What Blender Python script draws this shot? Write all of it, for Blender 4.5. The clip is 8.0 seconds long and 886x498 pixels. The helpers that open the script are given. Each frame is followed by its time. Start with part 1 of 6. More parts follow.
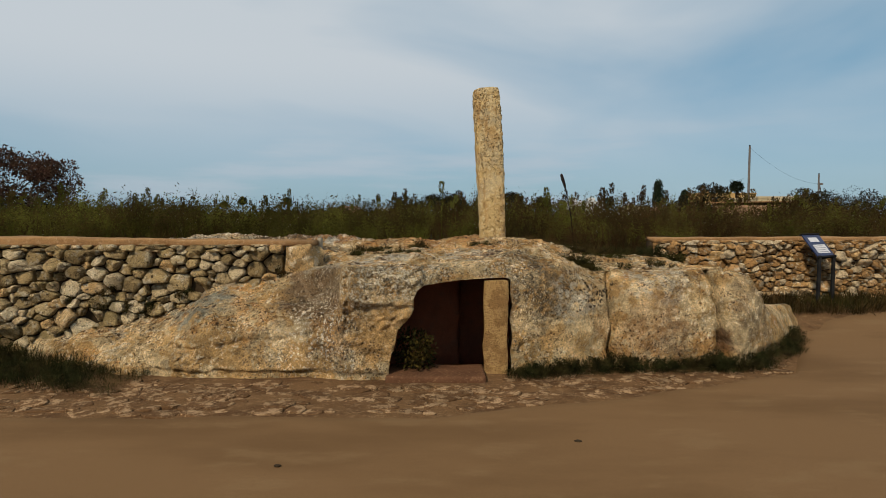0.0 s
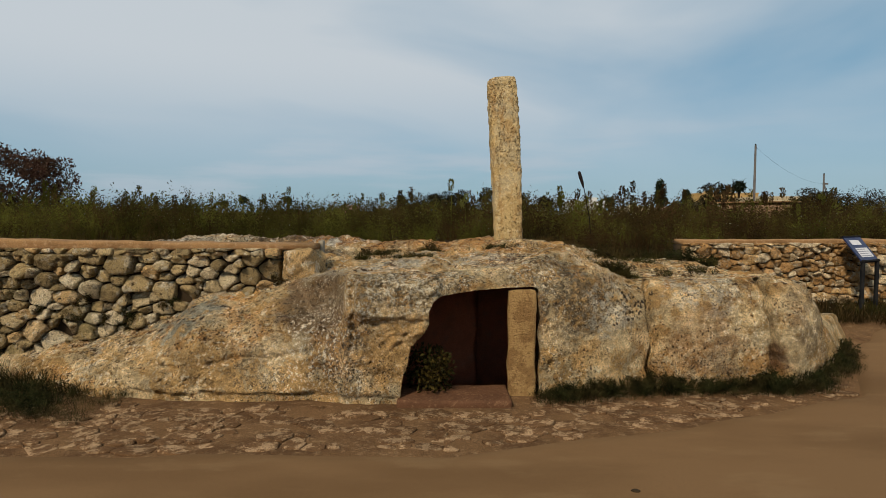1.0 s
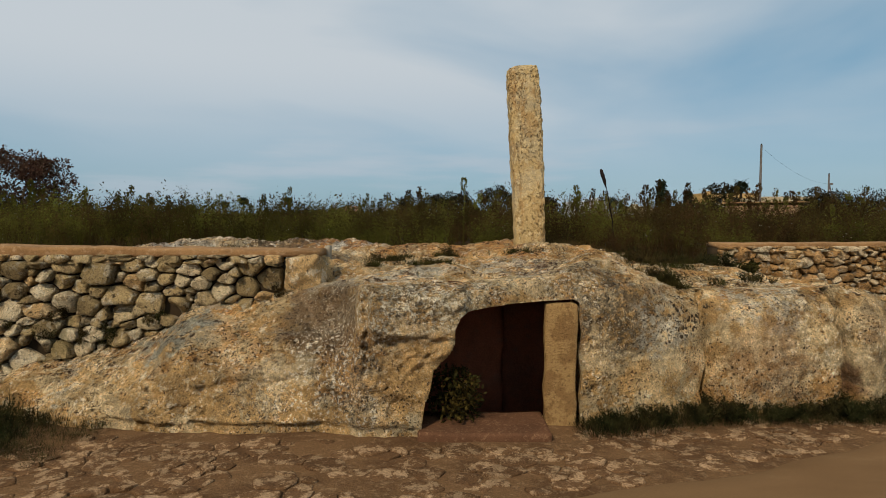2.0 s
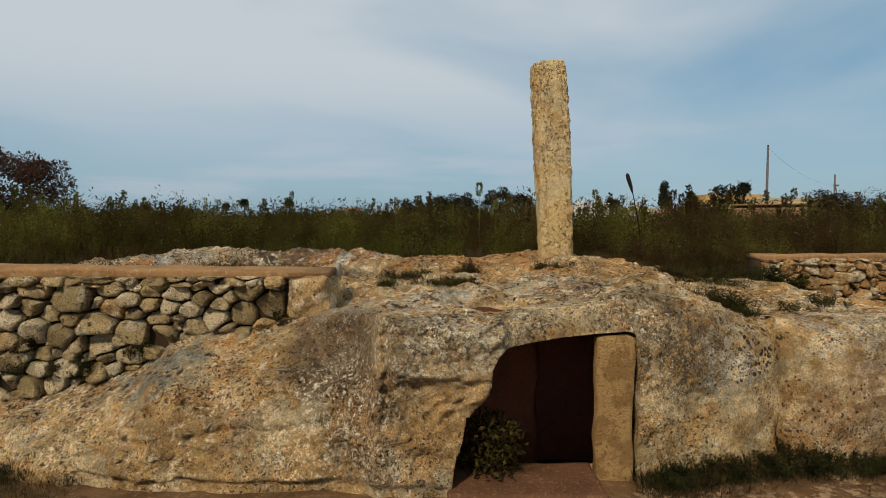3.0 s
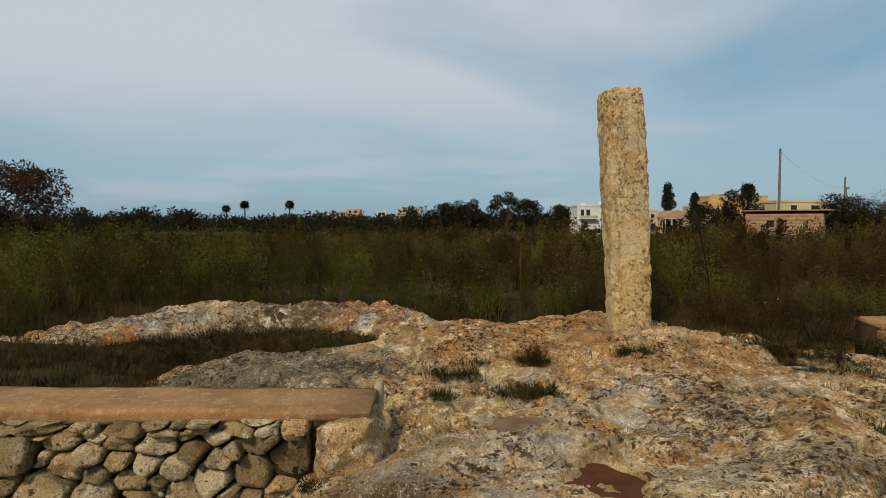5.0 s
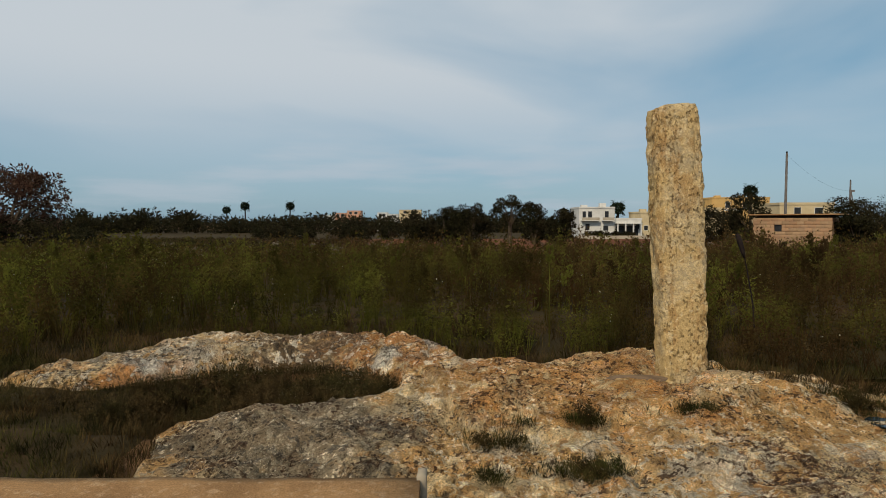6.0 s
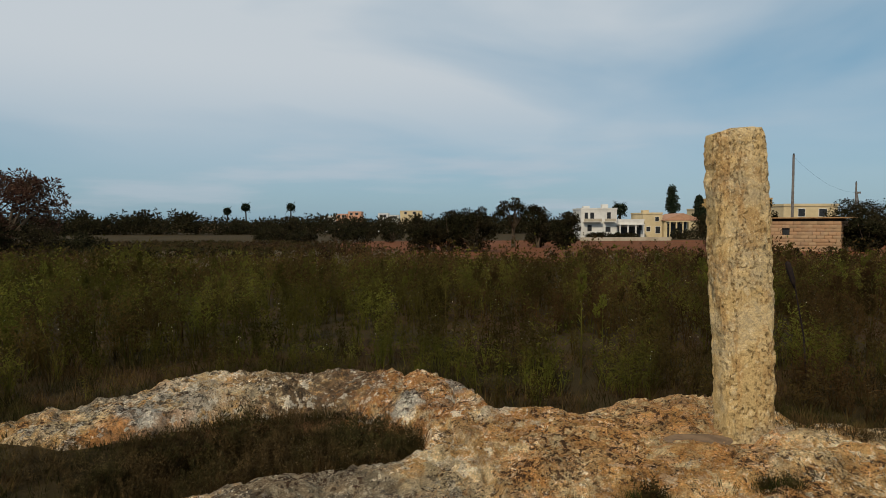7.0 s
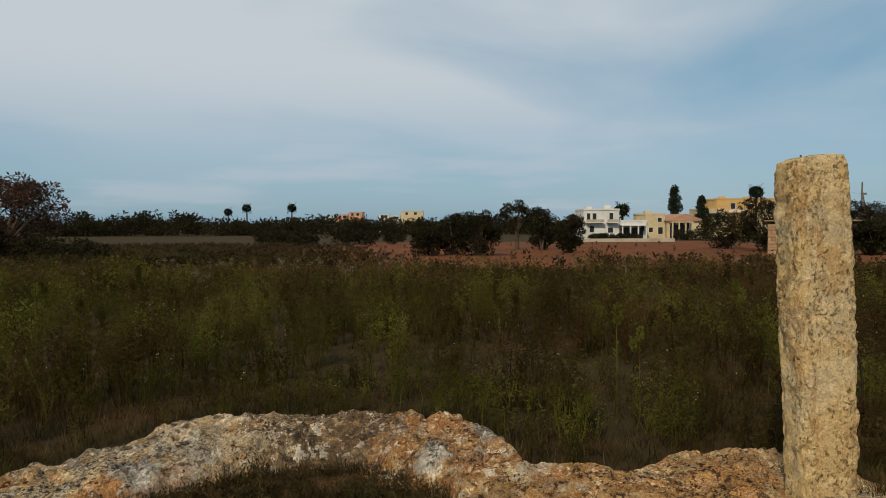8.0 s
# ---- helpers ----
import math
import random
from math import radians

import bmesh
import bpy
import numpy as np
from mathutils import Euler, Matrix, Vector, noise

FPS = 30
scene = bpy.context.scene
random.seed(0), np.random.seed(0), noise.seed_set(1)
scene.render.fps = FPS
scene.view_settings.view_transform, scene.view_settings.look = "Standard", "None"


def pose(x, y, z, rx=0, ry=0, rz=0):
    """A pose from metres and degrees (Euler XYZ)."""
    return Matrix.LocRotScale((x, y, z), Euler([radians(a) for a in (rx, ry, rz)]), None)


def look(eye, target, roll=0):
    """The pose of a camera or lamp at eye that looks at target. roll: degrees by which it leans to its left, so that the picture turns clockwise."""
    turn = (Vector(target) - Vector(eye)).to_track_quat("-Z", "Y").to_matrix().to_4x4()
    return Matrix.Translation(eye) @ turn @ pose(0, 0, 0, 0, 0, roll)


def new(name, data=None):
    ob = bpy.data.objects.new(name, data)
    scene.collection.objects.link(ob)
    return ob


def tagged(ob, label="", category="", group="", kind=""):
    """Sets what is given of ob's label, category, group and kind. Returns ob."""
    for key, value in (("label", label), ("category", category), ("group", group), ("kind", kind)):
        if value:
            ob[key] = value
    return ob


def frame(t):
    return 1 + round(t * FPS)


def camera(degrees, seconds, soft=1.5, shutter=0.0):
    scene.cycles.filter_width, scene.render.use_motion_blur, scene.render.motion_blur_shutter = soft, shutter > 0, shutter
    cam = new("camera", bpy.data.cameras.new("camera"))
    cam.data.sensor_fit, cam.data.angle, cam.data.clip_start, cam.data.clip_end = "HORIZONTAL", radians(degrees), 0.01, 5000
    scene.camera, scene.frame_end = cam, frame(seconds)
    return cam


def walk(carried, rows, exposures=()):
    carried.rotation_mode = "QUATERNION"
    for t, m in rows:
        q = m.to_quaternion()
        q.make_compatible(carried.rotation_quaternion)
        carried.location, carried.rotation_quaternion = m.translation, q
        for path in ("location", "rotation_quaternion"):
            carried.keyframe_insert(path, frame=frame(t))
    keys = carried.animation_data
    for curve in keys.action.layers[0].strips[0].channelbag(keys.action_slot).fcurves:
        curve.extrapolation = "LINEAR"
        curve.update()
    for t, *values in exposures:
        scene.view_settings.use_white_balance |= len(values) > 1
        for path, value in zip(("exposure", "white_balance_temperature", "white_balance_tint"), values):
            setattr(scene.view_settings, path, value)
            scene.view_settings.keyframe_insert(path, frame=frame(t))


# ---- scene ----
# ---- camera ----
cam = camera(74.0, 8.0, soft=0.8)
PATH = [
    (0, (0.068, 0.426, 1.426), (0.076, 2.423, 1.322), 0.1),
    (0.5, (0.005, 0.761, 1.423), (0.013, 2.758, 1.32), 0.1),
    (1, (-0.081, 1.089, 1.438), (-0.074, 3.086, 1.332), 0.2),
    (2.5, (-0.358, 2.054, 1.458), (-0.353, 4.052, 1.357), 0.1),
    (3, (-0.452, 2.378, 1.545), (-0.449, 4.376, 1.446), 0.1),
    (3.5, (-0.552, 2.695, 1.689), (-0.55, 4.693, 1.591), 0.0),
    (4, (-0.661, 3.01, 1.845), (-0.66, 5.007, 1.747), -0.0),
    (4.5, (-0.77, 3.312, 1.985), (-0.768, 5.31, 1.886), -0.1),
    (6, (-1.146, 4.168, 2.36), (-1.145, 6.165, 2.265), -0.1),
    (6.5, (-1.264, 4.449, 2.505), (-1.264, 6.446, 2.41), -0.1),
    (7, (-1.378, 4.728, 2.639), (-1.379, 6.726, 2.545), -0.2),
    (7.5, (-1.49, 4.996, 2.768), (-1.492, 6.994, 2.673), -0.2),
    (8, (-1.594, 5.258, 2.894), (-1.598, 7.256, 2.8), -0.3),
]
walk(cam, [(t, look(eye, target, roll)) for t, eye, target, roll in PATH], exposures=[(0.0, 0.0), (8.0, 0.0)])

# ---- light ----
SUN_EL, SUN_AZ = 42.0, 208.0
world = bpy.data.worlds.new("sky")
scene.world = world
world.use_nodes = True
wn, wl = world.node_tree.nodes, world.node_tree.links
wn.clear()
w_out = wn.new("ShaderNodeOutputWorld")
w_bg = wn.new("ShaderNodeBackground")
w_sky = wn.new("ShaderNodeTexSky")
w_sky.sky_type, w_sky.sun_disc = "NISHITA", False
w_sky.sun_elevation, w_sky.sun_rotation = radians(SUN_EL), radians(SUN_AZ)
w_sky.air_density, w_sky.dust_density, w_sky.ozone_density = 1.0, 1.0, 1.5
w_co = wn.new("ShaderNodeTexCoord")
w_map = wn.new("ShaderNodeMapping")
w_map.inputs["Scale"].default_value = (-1.0, 0.8, 2.6)
w_map.inputs["Rotation"].default_value = (0.0, 0.25, 0.5)
w_noise = wn.new("ShaderNodeTexNoise")
w_noise.inputs["Scale"].default_value = 1.3
w_noise.inputs["Detail"].default_value = 5.0
w_noise.inputs["Roughness"].default_value = 0.48
w_noise.inputs["Distortion"].default_value = 0.6
w_ramp = wn.new("ShaderNodeValToRGB")
w_ramp.color_ramp.elements[0].position, w_ramp.color_ramp.elements[1].position = 0.23, 0.60
w_mix = wn.new("ShaderNodeMixRGB")
w_mix.inputs["Color2"].default_value = (5.42, 5.95, 6.4, 1)
# the cloud sheet thins out towards the horizon, where blue air shows
w_sep = wn.new("ShaderNodeSeparateXYZ")
w_high = wn.new("ShaderNodeMapRange")
w_high.interpolation_type = "SMOOTHSTEP"
w_high.inputs["From Min"].default_value, w_high.inputs["From Max"].default_value = 0.02, 0.26
w_high.inputs["To Min"].default_value, w_high.inputs["To Max"].default_value = 0.18, 1.0
w_fac = wn.new("ShaderNodeMath")
w_fac.operation = "MULTIPLY"
w_haze = wn.new("ShaderNodeMixRGB")
w_haze.inputs["Fac"].default_value = 0.72
w_haze.inputs["Color2"].default_value = (1.68, 3.5, 4.8, 1)
# a thin streak of cloud low over the houses
w_low = wn.new("ShaderNodeTexNoise")
w_low.inputs["Scale"].default_value, w_low.inputs["Detail"].default_value = 1.0, 5.0
w_lmap = wn.new("ShaderNodeMapping")
w_lmap.inputs["Scale"].default_value = (2.2, 2.2, 17.0)
w_lmap.inputs["Rotation"].default_value = (0.0, -0.05, 0.0)
w_lmap.inputs["Location"].default_value = (0.35, 0.0, 0.15)
w_lramp = wn.new("ShaderNodeMapRange")
w_lramp.interpolation_type = "SMOOTHSTEP"
w_lramp.inputs["From Min"].default_value, w_lramp.inputs["From Max"].default_value = 0.50, 0.66
w_lramp.inputs["To Max"].default_value = 0.6
w_lgate = wn.new("ShaderNodeMapRange")
w_lgate.interpolation_type = "SMOOTHSTEP"
w_lgate.inputs["From Min"].default_value, w_lgate.inputs["From Max"].default_value = 0.20, 0.08
w_lfac = wn.new("ShaderNodeMath")
w_lfac.operation = "MULTIPLY"
w_lmix = wn.new("ShaderNodeMixRGB")
w_lmix.inputs["Color2"].default_value = (4.4, 5.0, 5.7, 1)
wl.new(w_co.outputs["Generated"], w_lmap.inputs["Vector"])
wl.new(w_lmap.outputs["Vector"], w_low.inputs["Vector"])
wl.new(w_low.outputs["Fac"], w_lramp.inputs["Value"])
wl.new(w_lramp.outputs["Result"], w_lfac.inputs[0])
wl.new(w_lgate.outputs["Result"], w_lfac.inputs[1])
wl.new(w_lfac.outputs[0], w_lmix.inputs["Fac"])
w_bg.inputs["Strength"].default_value = 0.1
wl.new(w_co.outputs["Generated"], w_map.inputs["Vector"])
wl.new(w_map.outputs["Vector"], w_noise.inputs["Vector"])
wl.new(w_noise.outputs["Fac"], w_ramp.inputs["Fac"])
wl.new(w_ramp.outputs["Color"], w_fac.inputs[0])
wl.new(w_co.outputs["Generated"], w_sep.inputs[0])
wl.new(w_sep.outputs["Z"], w_high.inputs["Value"])
wl.new(w_sep.outputs["Z"], w_lgate.inputs["Value"])
wl.new(w_high.outputs["Result"], w_fac.inputs[1])
wl.new(w_sky.outputs["Color"], w_haze.inputs["Color1"])
wl.new(w_fac.outputs[0], w_mix.inputs["Fac"])
wl.new(w_haze.outputs["Color"], w_lmix.inputs["Color1"])
wl.new(w_lmix.outputs["Color"], w_mix.inputs["Color1"])
wl.new(w_mix.outputs["Color"], w_bg.inputs["Color"])
wl.new(w_bg.outputs["Background"], w_out.inputs["Surface"])

sun = new("sun", bpy.data.lights.new("sun", "SUN"))
sun.data.energy, sun.data.angle, sun.data.color = 3.45, radians(5), (1.0, 0.84, 0.62)
_az, _el = radians(SUN_AZ), radians(SUN_EL)
sun.matrix_world = look((60 * math.sin(_az) * math.cos(_el), 60 * math.cos(_az) * math.cos(_el), 60 * math.sin(_el)), (0, 0, 0))


# ---- materials ----
class Nodes:
    """A principled material built step by step."""

    def __init__(self, name, rough=0.9, coords="Object"):
        self.mat = bpy.data.materials.new(name)
        self.mat.use_nodes = True
        self.n, self.l = self.mat.node_tree.nodes, self.mat.node_tree.links
        self.bsdf = self.n["Principled BSDF"]
        self.bsdf.inputs["Roughness"].default_value = rough
        self.bsdf.inputs["Specular IOR Level"].default_value = 0.06 if rough >= 0.9 else 0.25
        geo = self.n.new("ShaderNodeNewGeometry") if coords == "World" else self.n.new("ShaderNodeTexCoord")
        self.co = geo.outputs["Position" if coords == "World" else coords]
        self.col = None

    def noise(self, scale, detail=4.0, rough=0.55, distort=0.0, stretch=None):
        tex = self.n.new("ShaderNodeTexNoise")
        tex.inputs["Scale"].default_value, tex.inputs["Detail"].default_value = scale, detail
        tex.inputs["Roughness"].default_value, tex.inputs["Distortion"].default_value = rough, distort
        src = self.co
        if stretch:
            m = self.n.new("ShaderNodeMapping")
            m.inputs["Scale"].default_value = stretch
            self.l.new(src, m.inputs["Vector"])
            src = m.outputs["Vector"]
        self.l.new(src, tex.inputs["Vector"])
        return tex.outputs["Fac"]

    def cells(self, scale, feature="F1", warp=0.0):
        tex = self.n.new("ShaderNodeTexVoronoi")
        tex.feature = feature
        tex.inputs["Scale"].default_value = scale
        src = self.co
        if warp:
            w = self.n.new("ShaderNodeTexNoise")
            w.inputs["Scale"].default_value, w.inputs["Detail"].default_value = scale, 5.0
            add = self.n.new("ShaderNodeVectorMath")
            add.operation = "MULTIPLY_ADD"
            add.inputs[1].default_value = (warp, warp, warp)
            self.l.new(self.co, w.inputs["Vector"])
            self.l.new(w.outputs["Color"], add.inputs[0])
            self.l.new(self.co, add.inputs[2])
            src = add.outputs["Vector"]
        self.l.new(src, tex.inputs["Vector"])
        return tex.outputs["Distance"]

    def dots(self, scale, size, blur=0.05):
        """Small roundish holes, unevenly spaced."""
        tex = self.n.new("ShaderNodeTexVoronoi")
        tex.inputs["Scale"].default_value = scale
        warp = self.n.new("ShaderNodeTexNoise")
        warp.inputs["Scale"].default_value, warp.inputs["Detail"].default_value = scale * 0.7, 3.0
        add = self.n.new("ShaderNodeVectorMath")
        add.operation = "MULTIPLY_ADD"
        add.inputs[1].default_value = (1.6 / scale,) * 3
        self.l.new(self.co, warp.inputs["Vector"])
        self.l.new(warp.outputs["Color"], add.inputs[0])
        self.l.new(self.co, add.inputs[2])
        self.l.new(add.outputs["Vector"], tex.inputs["Vector"])
        return self.step(tex.outputs["Distance"], size + blur, size - blur)

    def step(self, fac, lo, hi):
        m = self.n.new("ShaderNodeMapRange")
        m.interpolation_type = "SMOOTHSTEP"
        m.inputs["From Min"].default_value, m.inputs["From Max"].default_value = lo, hi
        self.l.new(fac, m.inputs["Value"])
        return m.outputs["Result"]

    def times(self, a, b):
        m = self.n.new("ShaderNodeMath")
        m.operation = "MULTIPLY"
        self.l.new(a, m.inputs[0])
        if isinstance(b, float):
            m.inputs[1].default_value = b
        else:
            self.l.new(b, m.inputs[1])
        return m.outputs[0]

    def base(self, rgb):
        v = self.n.new("ShaderNodeRGB")
        v.outputs[0].default_value = (*rgb, 1)
        self.col = v.outputs[0]
        return self

    def over(self, rgb, fac, amount=1.0):
        m = self.n.new("ShaderNodeMixRGB")
        if amount != 1.0:
            fac = self.times(fac, float(amount))
        self.l.new(fac, m.inputs["Fac"])
        self.l.new(self.col, m.inputs["Color1"])
        m.inputs["Color2"].default_value = (*rgb, 1)
        self.col = m.outputs["Color"]
        return self

    def random_piece(self):
        return self.n.new("ShaderNodeObjectInfo").outputs["Random"]

    def random_island(self):
        return self.n.new("ShaderNodeNewGeometry").outputs["Random Per Island"]

    def up(self, lo, hi):
        g = self.n.new("ShaderNodeNewGeometry")
        s = self.n.new("ShaderNodeSeparateXYZ")
        self.l.new(g.outputs["Normal"], s.inputs[0])
        return self.step(s.outputs["Z"], lo, hi)

    def vary(self, fac, low=0.75, high=1.25):
        h = self.n.new("ShaderNodeHueSaturation")
        m = self.n.new("ShaderNodeMapRange")
        m.inputs["To Min"].default_value, m.inputs["To Max"].default_value = low, high
        self.l.new(fac, m.inputs["Value"])
        self.l.new(m.outputs["Result"], h.inputs["Value"])
        self.l.new(self.col, h.inputs["Color"])
        self.col = h.outputs["Color"]
        return self

    def rich(self, saturation, value):
        """Depth and lightness of the colour all over."""
        h = self.n.new("ShaderNodeHueSaturation")
        h.inputs["Saturation"].default_value, h.inputs["Value"].default_value = saturation, value
        self.l.new(self.col, h.inputs["Color"])
        self.col = h.outputs["Color"]
        return self

    def spot(self, centre, radius, grain=5.0):
        """A blotch with a ragged edge round a place."""
        d = self.n.new("ShaderNodeVectorMath")
        d.operation = "DISTANCE"
        self.l.new(self.co, d.inputs[0])
        d.inputs[1].default_value = centre
        n = self.noise(grain, 5, 0.65)
        a = self.n.new("ShaderNodeMath")
        a.operation, a.inputs[1].default_value = "MULTIPLY_ADD", -2.2 * radius
        self.l.new(n, a.inputs[0])
        self.l.new(d.outputs["Value"], a.inputs[2])
        m = self.n.new("ShaderNodeMapRange")
        m.interpolation_type = "SMOOTHSTEP"
        m.inputs["From Min"].default_value, m.inputs["From Max"].default_value = 0.05 * radius, -0.5 * radius
        self.l.new(a.outputs[0], m.inputs["Value"])
        return m.outputs["Result"]

    def grain(self, scale, low, high, rough=0.7):
        return self.vary(self.step(self.noise(scale, 6, rough), 0.3, 0.7), low, high)

    def bump(self, fac, strength=0.5, dist=0.01):
        b = self.n.new("ShaderNodeBump")
        b.inputs["Strength"].default_value, b.inputs["Distance"].default_value = strength, dist
        self.l.new(fac, b.inputs["Height"])
        if self.bsdf.inputs["Normal"].is_linked:
            self.l.new(self.bsdf.inputs["Normal"].links[0].from_socket, b.inputs["Normal"])
        self.l.new(b.outputs["Normal"], self.bsdf.inputs["Normal"])
        return self

    def done(self):
        self.l.new(self.col, self.bsdf.inputs["Base Color"])
        return self.mat

    def leafy(self, share=0.4):
        """Thin leaves that let part of the light through."""
        thin = self.n.new("ShaderNodeBsdfTranslucent")
        mix = self.n.new("ShaderNodeMixShader")
        mix.inputs[0].default_value = share
        self.l.new(self.col, thin.inputs["Color"])
        self.l.new(self.bsdf.outputs[0], mix.inputs[1])
        self.l.new(thin.outputs[0], mix.inputs[2])
        self.l.new(mix.outputs[0], self.n["Material Output"].inputs["Surface"])
        return self.done()


def rock_material():
    m = Nodes("weathered_limestone", 0.95, "World")
    m.base((0.495, 0.312, 0.128))
    m.over((0.41, 0.255, 0.10), m.step(m.noise(1.3, 6, 0.6), 0.46, 0.58), 0.8)
    m.over((0.58, 0.45, 0.26), m.step(m.noise(3.2, 8, 0.66), 0.50, 0.54), 0.8)
    m.over((0.45, 0.205, 0.055), m.step(m.noise(2.6, 8, 0.66), 0.54, 0.58), 0.4)
    rough_zone = m.step(m.noise(1.25, 4, 0.55), 0.42, 0.56)
    m.over((0.20, 0.12, 0.052), m.times(rough_zone, m.step(m.noise(17.0, 7, 0.72), 0.54, 0.58)), 0.6)
    m.over((0.62, 0.52, 0.35), m.times(rough_zone, m.step(m.noise(16.0, 7, 0.7), 0.56, 0.59)), 0.6)
    m.over((0.57, 0.46, 0.28), m.step(m.noise(4.4, 8, 0.68, 0.8), 0.58, 0.60), 0.75)
    # pale patches of the eastern blocks, also brightening them in place of light
    for place, size in (((1.45, 5.98, 0.50), 0.40), ((2.2, 6.0, 0.62), 0.50), ((2.95, 6.1, 0.5), 0.40)):
        m.over((0.66, 0.53, 0.31), m.times(m.spot(place, size, 4.0), m.step(m.noise(5.0, 8, 0.72), 0.44, 0.54)), 0.5)
    # crusted upper side: bleached sheets, grey lichen, rusty scabs
    top = m.up(0.62, 0.90)
    m.over((0.49, 0.275, 0.095), top, 0.7)
    m.over((0.64, 0.49, 0.27), m.times(top, m.step(m.noise(2.3, 9, 0.68, 0.3), 0.485, 0.515)), 0.85)
    m.over((0.44, 0.21, 0.065), m.times(top, m.step(m.noise(2.9, 9, 0.70, 0.3), 0.55, 0.58)), 0.7)
    m.over((0.52, 0.47, 0.37), m.times(top, m.step(m.noise(1.7, 9, 0.70), 0.565, 0.59)), 0.6)
    m.over((0.76, 0.66, 0.47), m.times(top, m.step(m.noise(8.0, 9, 0.70), 0.555, 0.575)), 0.8)
    # settled colours of single ledges
    m.over((0.43, 0.185, 0.045), m.times(m.spot((0.0, 9.1, 1.1), 1.3, 3.0), m.step(m.noise(8.0, 8, 0.76), 0.44, 0.54)), 0.72)
    m.over((0.48, 0.44, 0.35), m.times(m.spot((0.2, 7.1, 1.02), 0.8, 3.0), m.step(m.noise(5.5, 7, 0.68), 0.50, 0.54)), 0.75)
    m.over((0.42, 0.39, 0.32), m.times(m.spot((-0.7, 6.4, 1.0), 0.5, 4.0), m.step(m.noise(7.5, 8, 0.76), 0.47, 0.54)), 0.75)
    slab = m.spot((-2.2, 7.95, 1.0), 1.0, 3.0)
    m.over((0.20, 0.165, 0.115), slab, 0.85)
    m.over((0.085, 0.072, 0.058), m.times(slab, m.step(m.noise(8.0, 7, 0.7), 0.54, 0.57)), 0.75)
    m.over((0.38, 0.32, 0.22), m.times(slab, m.step(m.noise(13.0, 8, 0.7), 0.55, 0.58)), 0.8)
    m.over((0.41, 0.17, 0.042), m.times(m.spot((-1.65, 10.05, 1.12), 0.9, 4.0), m.step(m.noise(7.0, 8, 0.76), 0.42, 0.50)), 0.85)
    m.over((0.60, 0.56, 0.47), m.times(m.spot((-3.75, 9.70, 1.14), 0.42, 4.0), m.step(m.noise(6.0, 8, 0.74), 0.44, 0.49)), 0.7)
    m.over((0.66, 0.58, 0.44), m.times(m.spot((-1.7, 9.75, 1.14), 0.9, 4.0), m.step(m.noise(5.0, 9, 0.72), 0.56, 0.58)), 0.85)
    m.over((0.40, 0.165, 0.045), m.spot((-3.80, 9.30, 1.0), 0.42, 6.0), 0.8)
    m.over((0.43, 0.385, 0.30), m.times(m.spot((-4.05, 10.15, 1.15), 0.85, 3.0), m.step(m.noise(6.0, 8, 0.76), 0.42, 0.50)), 0.65)
    m.over((0.38, 0.39, 0.35), m.spot((-1.72, 9.78, 1.08), 0.17, 7.0), 0.8)
    m.over((0.34, 0.35, 0.32), m.spot((-1.2, 10.25, 1.05), 0.24, 7.0), 0.75)
    m.over((0.38, 0.40, 0.37), m.spot((-3.9, 9.52, 1.07), 0.2, 7.0), 0.75)
    m.over((0.115, 0.078, 0.05), m.times(m.spot((-2.6, 10.4, 1.10), 0.75, 5.0), m.step(m.noise(9.0, 8, 0.76), 0.36, 0.50)), 0.85)
    m.over((0.10, 0.09, 0.075), m.times(m.spot((-4.4, 9.5, 1.05), 0.5, 4.0), m.step(m.noise(7.0, 8, 0.7), 0.52, 0.55)), 0.8)
    m.over((0.085, 0.035, 0.022), m.times(m.spot((0.85, 7.25, 1.06), 0.5, 6.0), m.step(m.noise(20.0, 7, 0.74), 0.50, 0.54)), 0.85)
    m.over((0.10, 0.045, 0.028), m.times(m.spot((0.52, 6.78, 1.03), 0.34, 6.0), m.step(m.noise(22.0, 7, 0.74), 0.49, 0.54)), 0.8)
    flaky = m.spot((-3.2, 9.9, 1.1), 1.7, 3.0)
    m.over((0.085, 0.065, 0.045), m.times(flaky, m.step(m.noise(11.0, 8, 0.72, 0.0, (1.0, 1.6, 1.0)), 0.545, 0.565)), 0.8)
    m.over((0.66, 0.60, 0.48), m.times(flaky, m.step(m.noise(7.0, 9, 0.72), 0.56, 0.58)), 0.75)
    # grey biofilm in broad patches, old dark stains
    m.over((0.20, 0.175, 0.13), m.times(m.step(m.noise(1.15, 6, 0.62, 0.4), 0.54, 0.62), m.step(m.noise(24.0, 8, 0.74), 0.49, 0.55)), 0.45)
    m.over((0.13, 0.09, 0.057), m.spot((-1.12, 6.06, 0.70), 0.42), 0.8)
    brow_dark = m.step(m.noise(34.0, 7, 0.76), 0.48, 0.53)
    brow_pale = m.step(m.noise(40.0, 6, 0.72), 0.54, 0.57)
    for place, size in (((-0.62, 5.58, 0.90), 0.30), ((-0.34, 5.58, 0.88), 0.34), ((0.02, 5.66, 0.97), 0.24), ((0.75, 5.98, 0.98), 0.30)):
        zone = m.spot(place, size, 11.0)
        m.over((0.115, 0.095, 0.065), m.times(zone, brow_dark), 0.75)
        m.over((0.60, 0.56, 0.45), m.times(zone, brow_pale), 0.7)
    m.over((0.085, 0.072, 0.052), m.times(m.spot((1.0, 5.92, 0.75), 0.32, 9.0), m.step(m.noise(20.0, 8, 0.76), 0.43, 0.52)), 0.8)
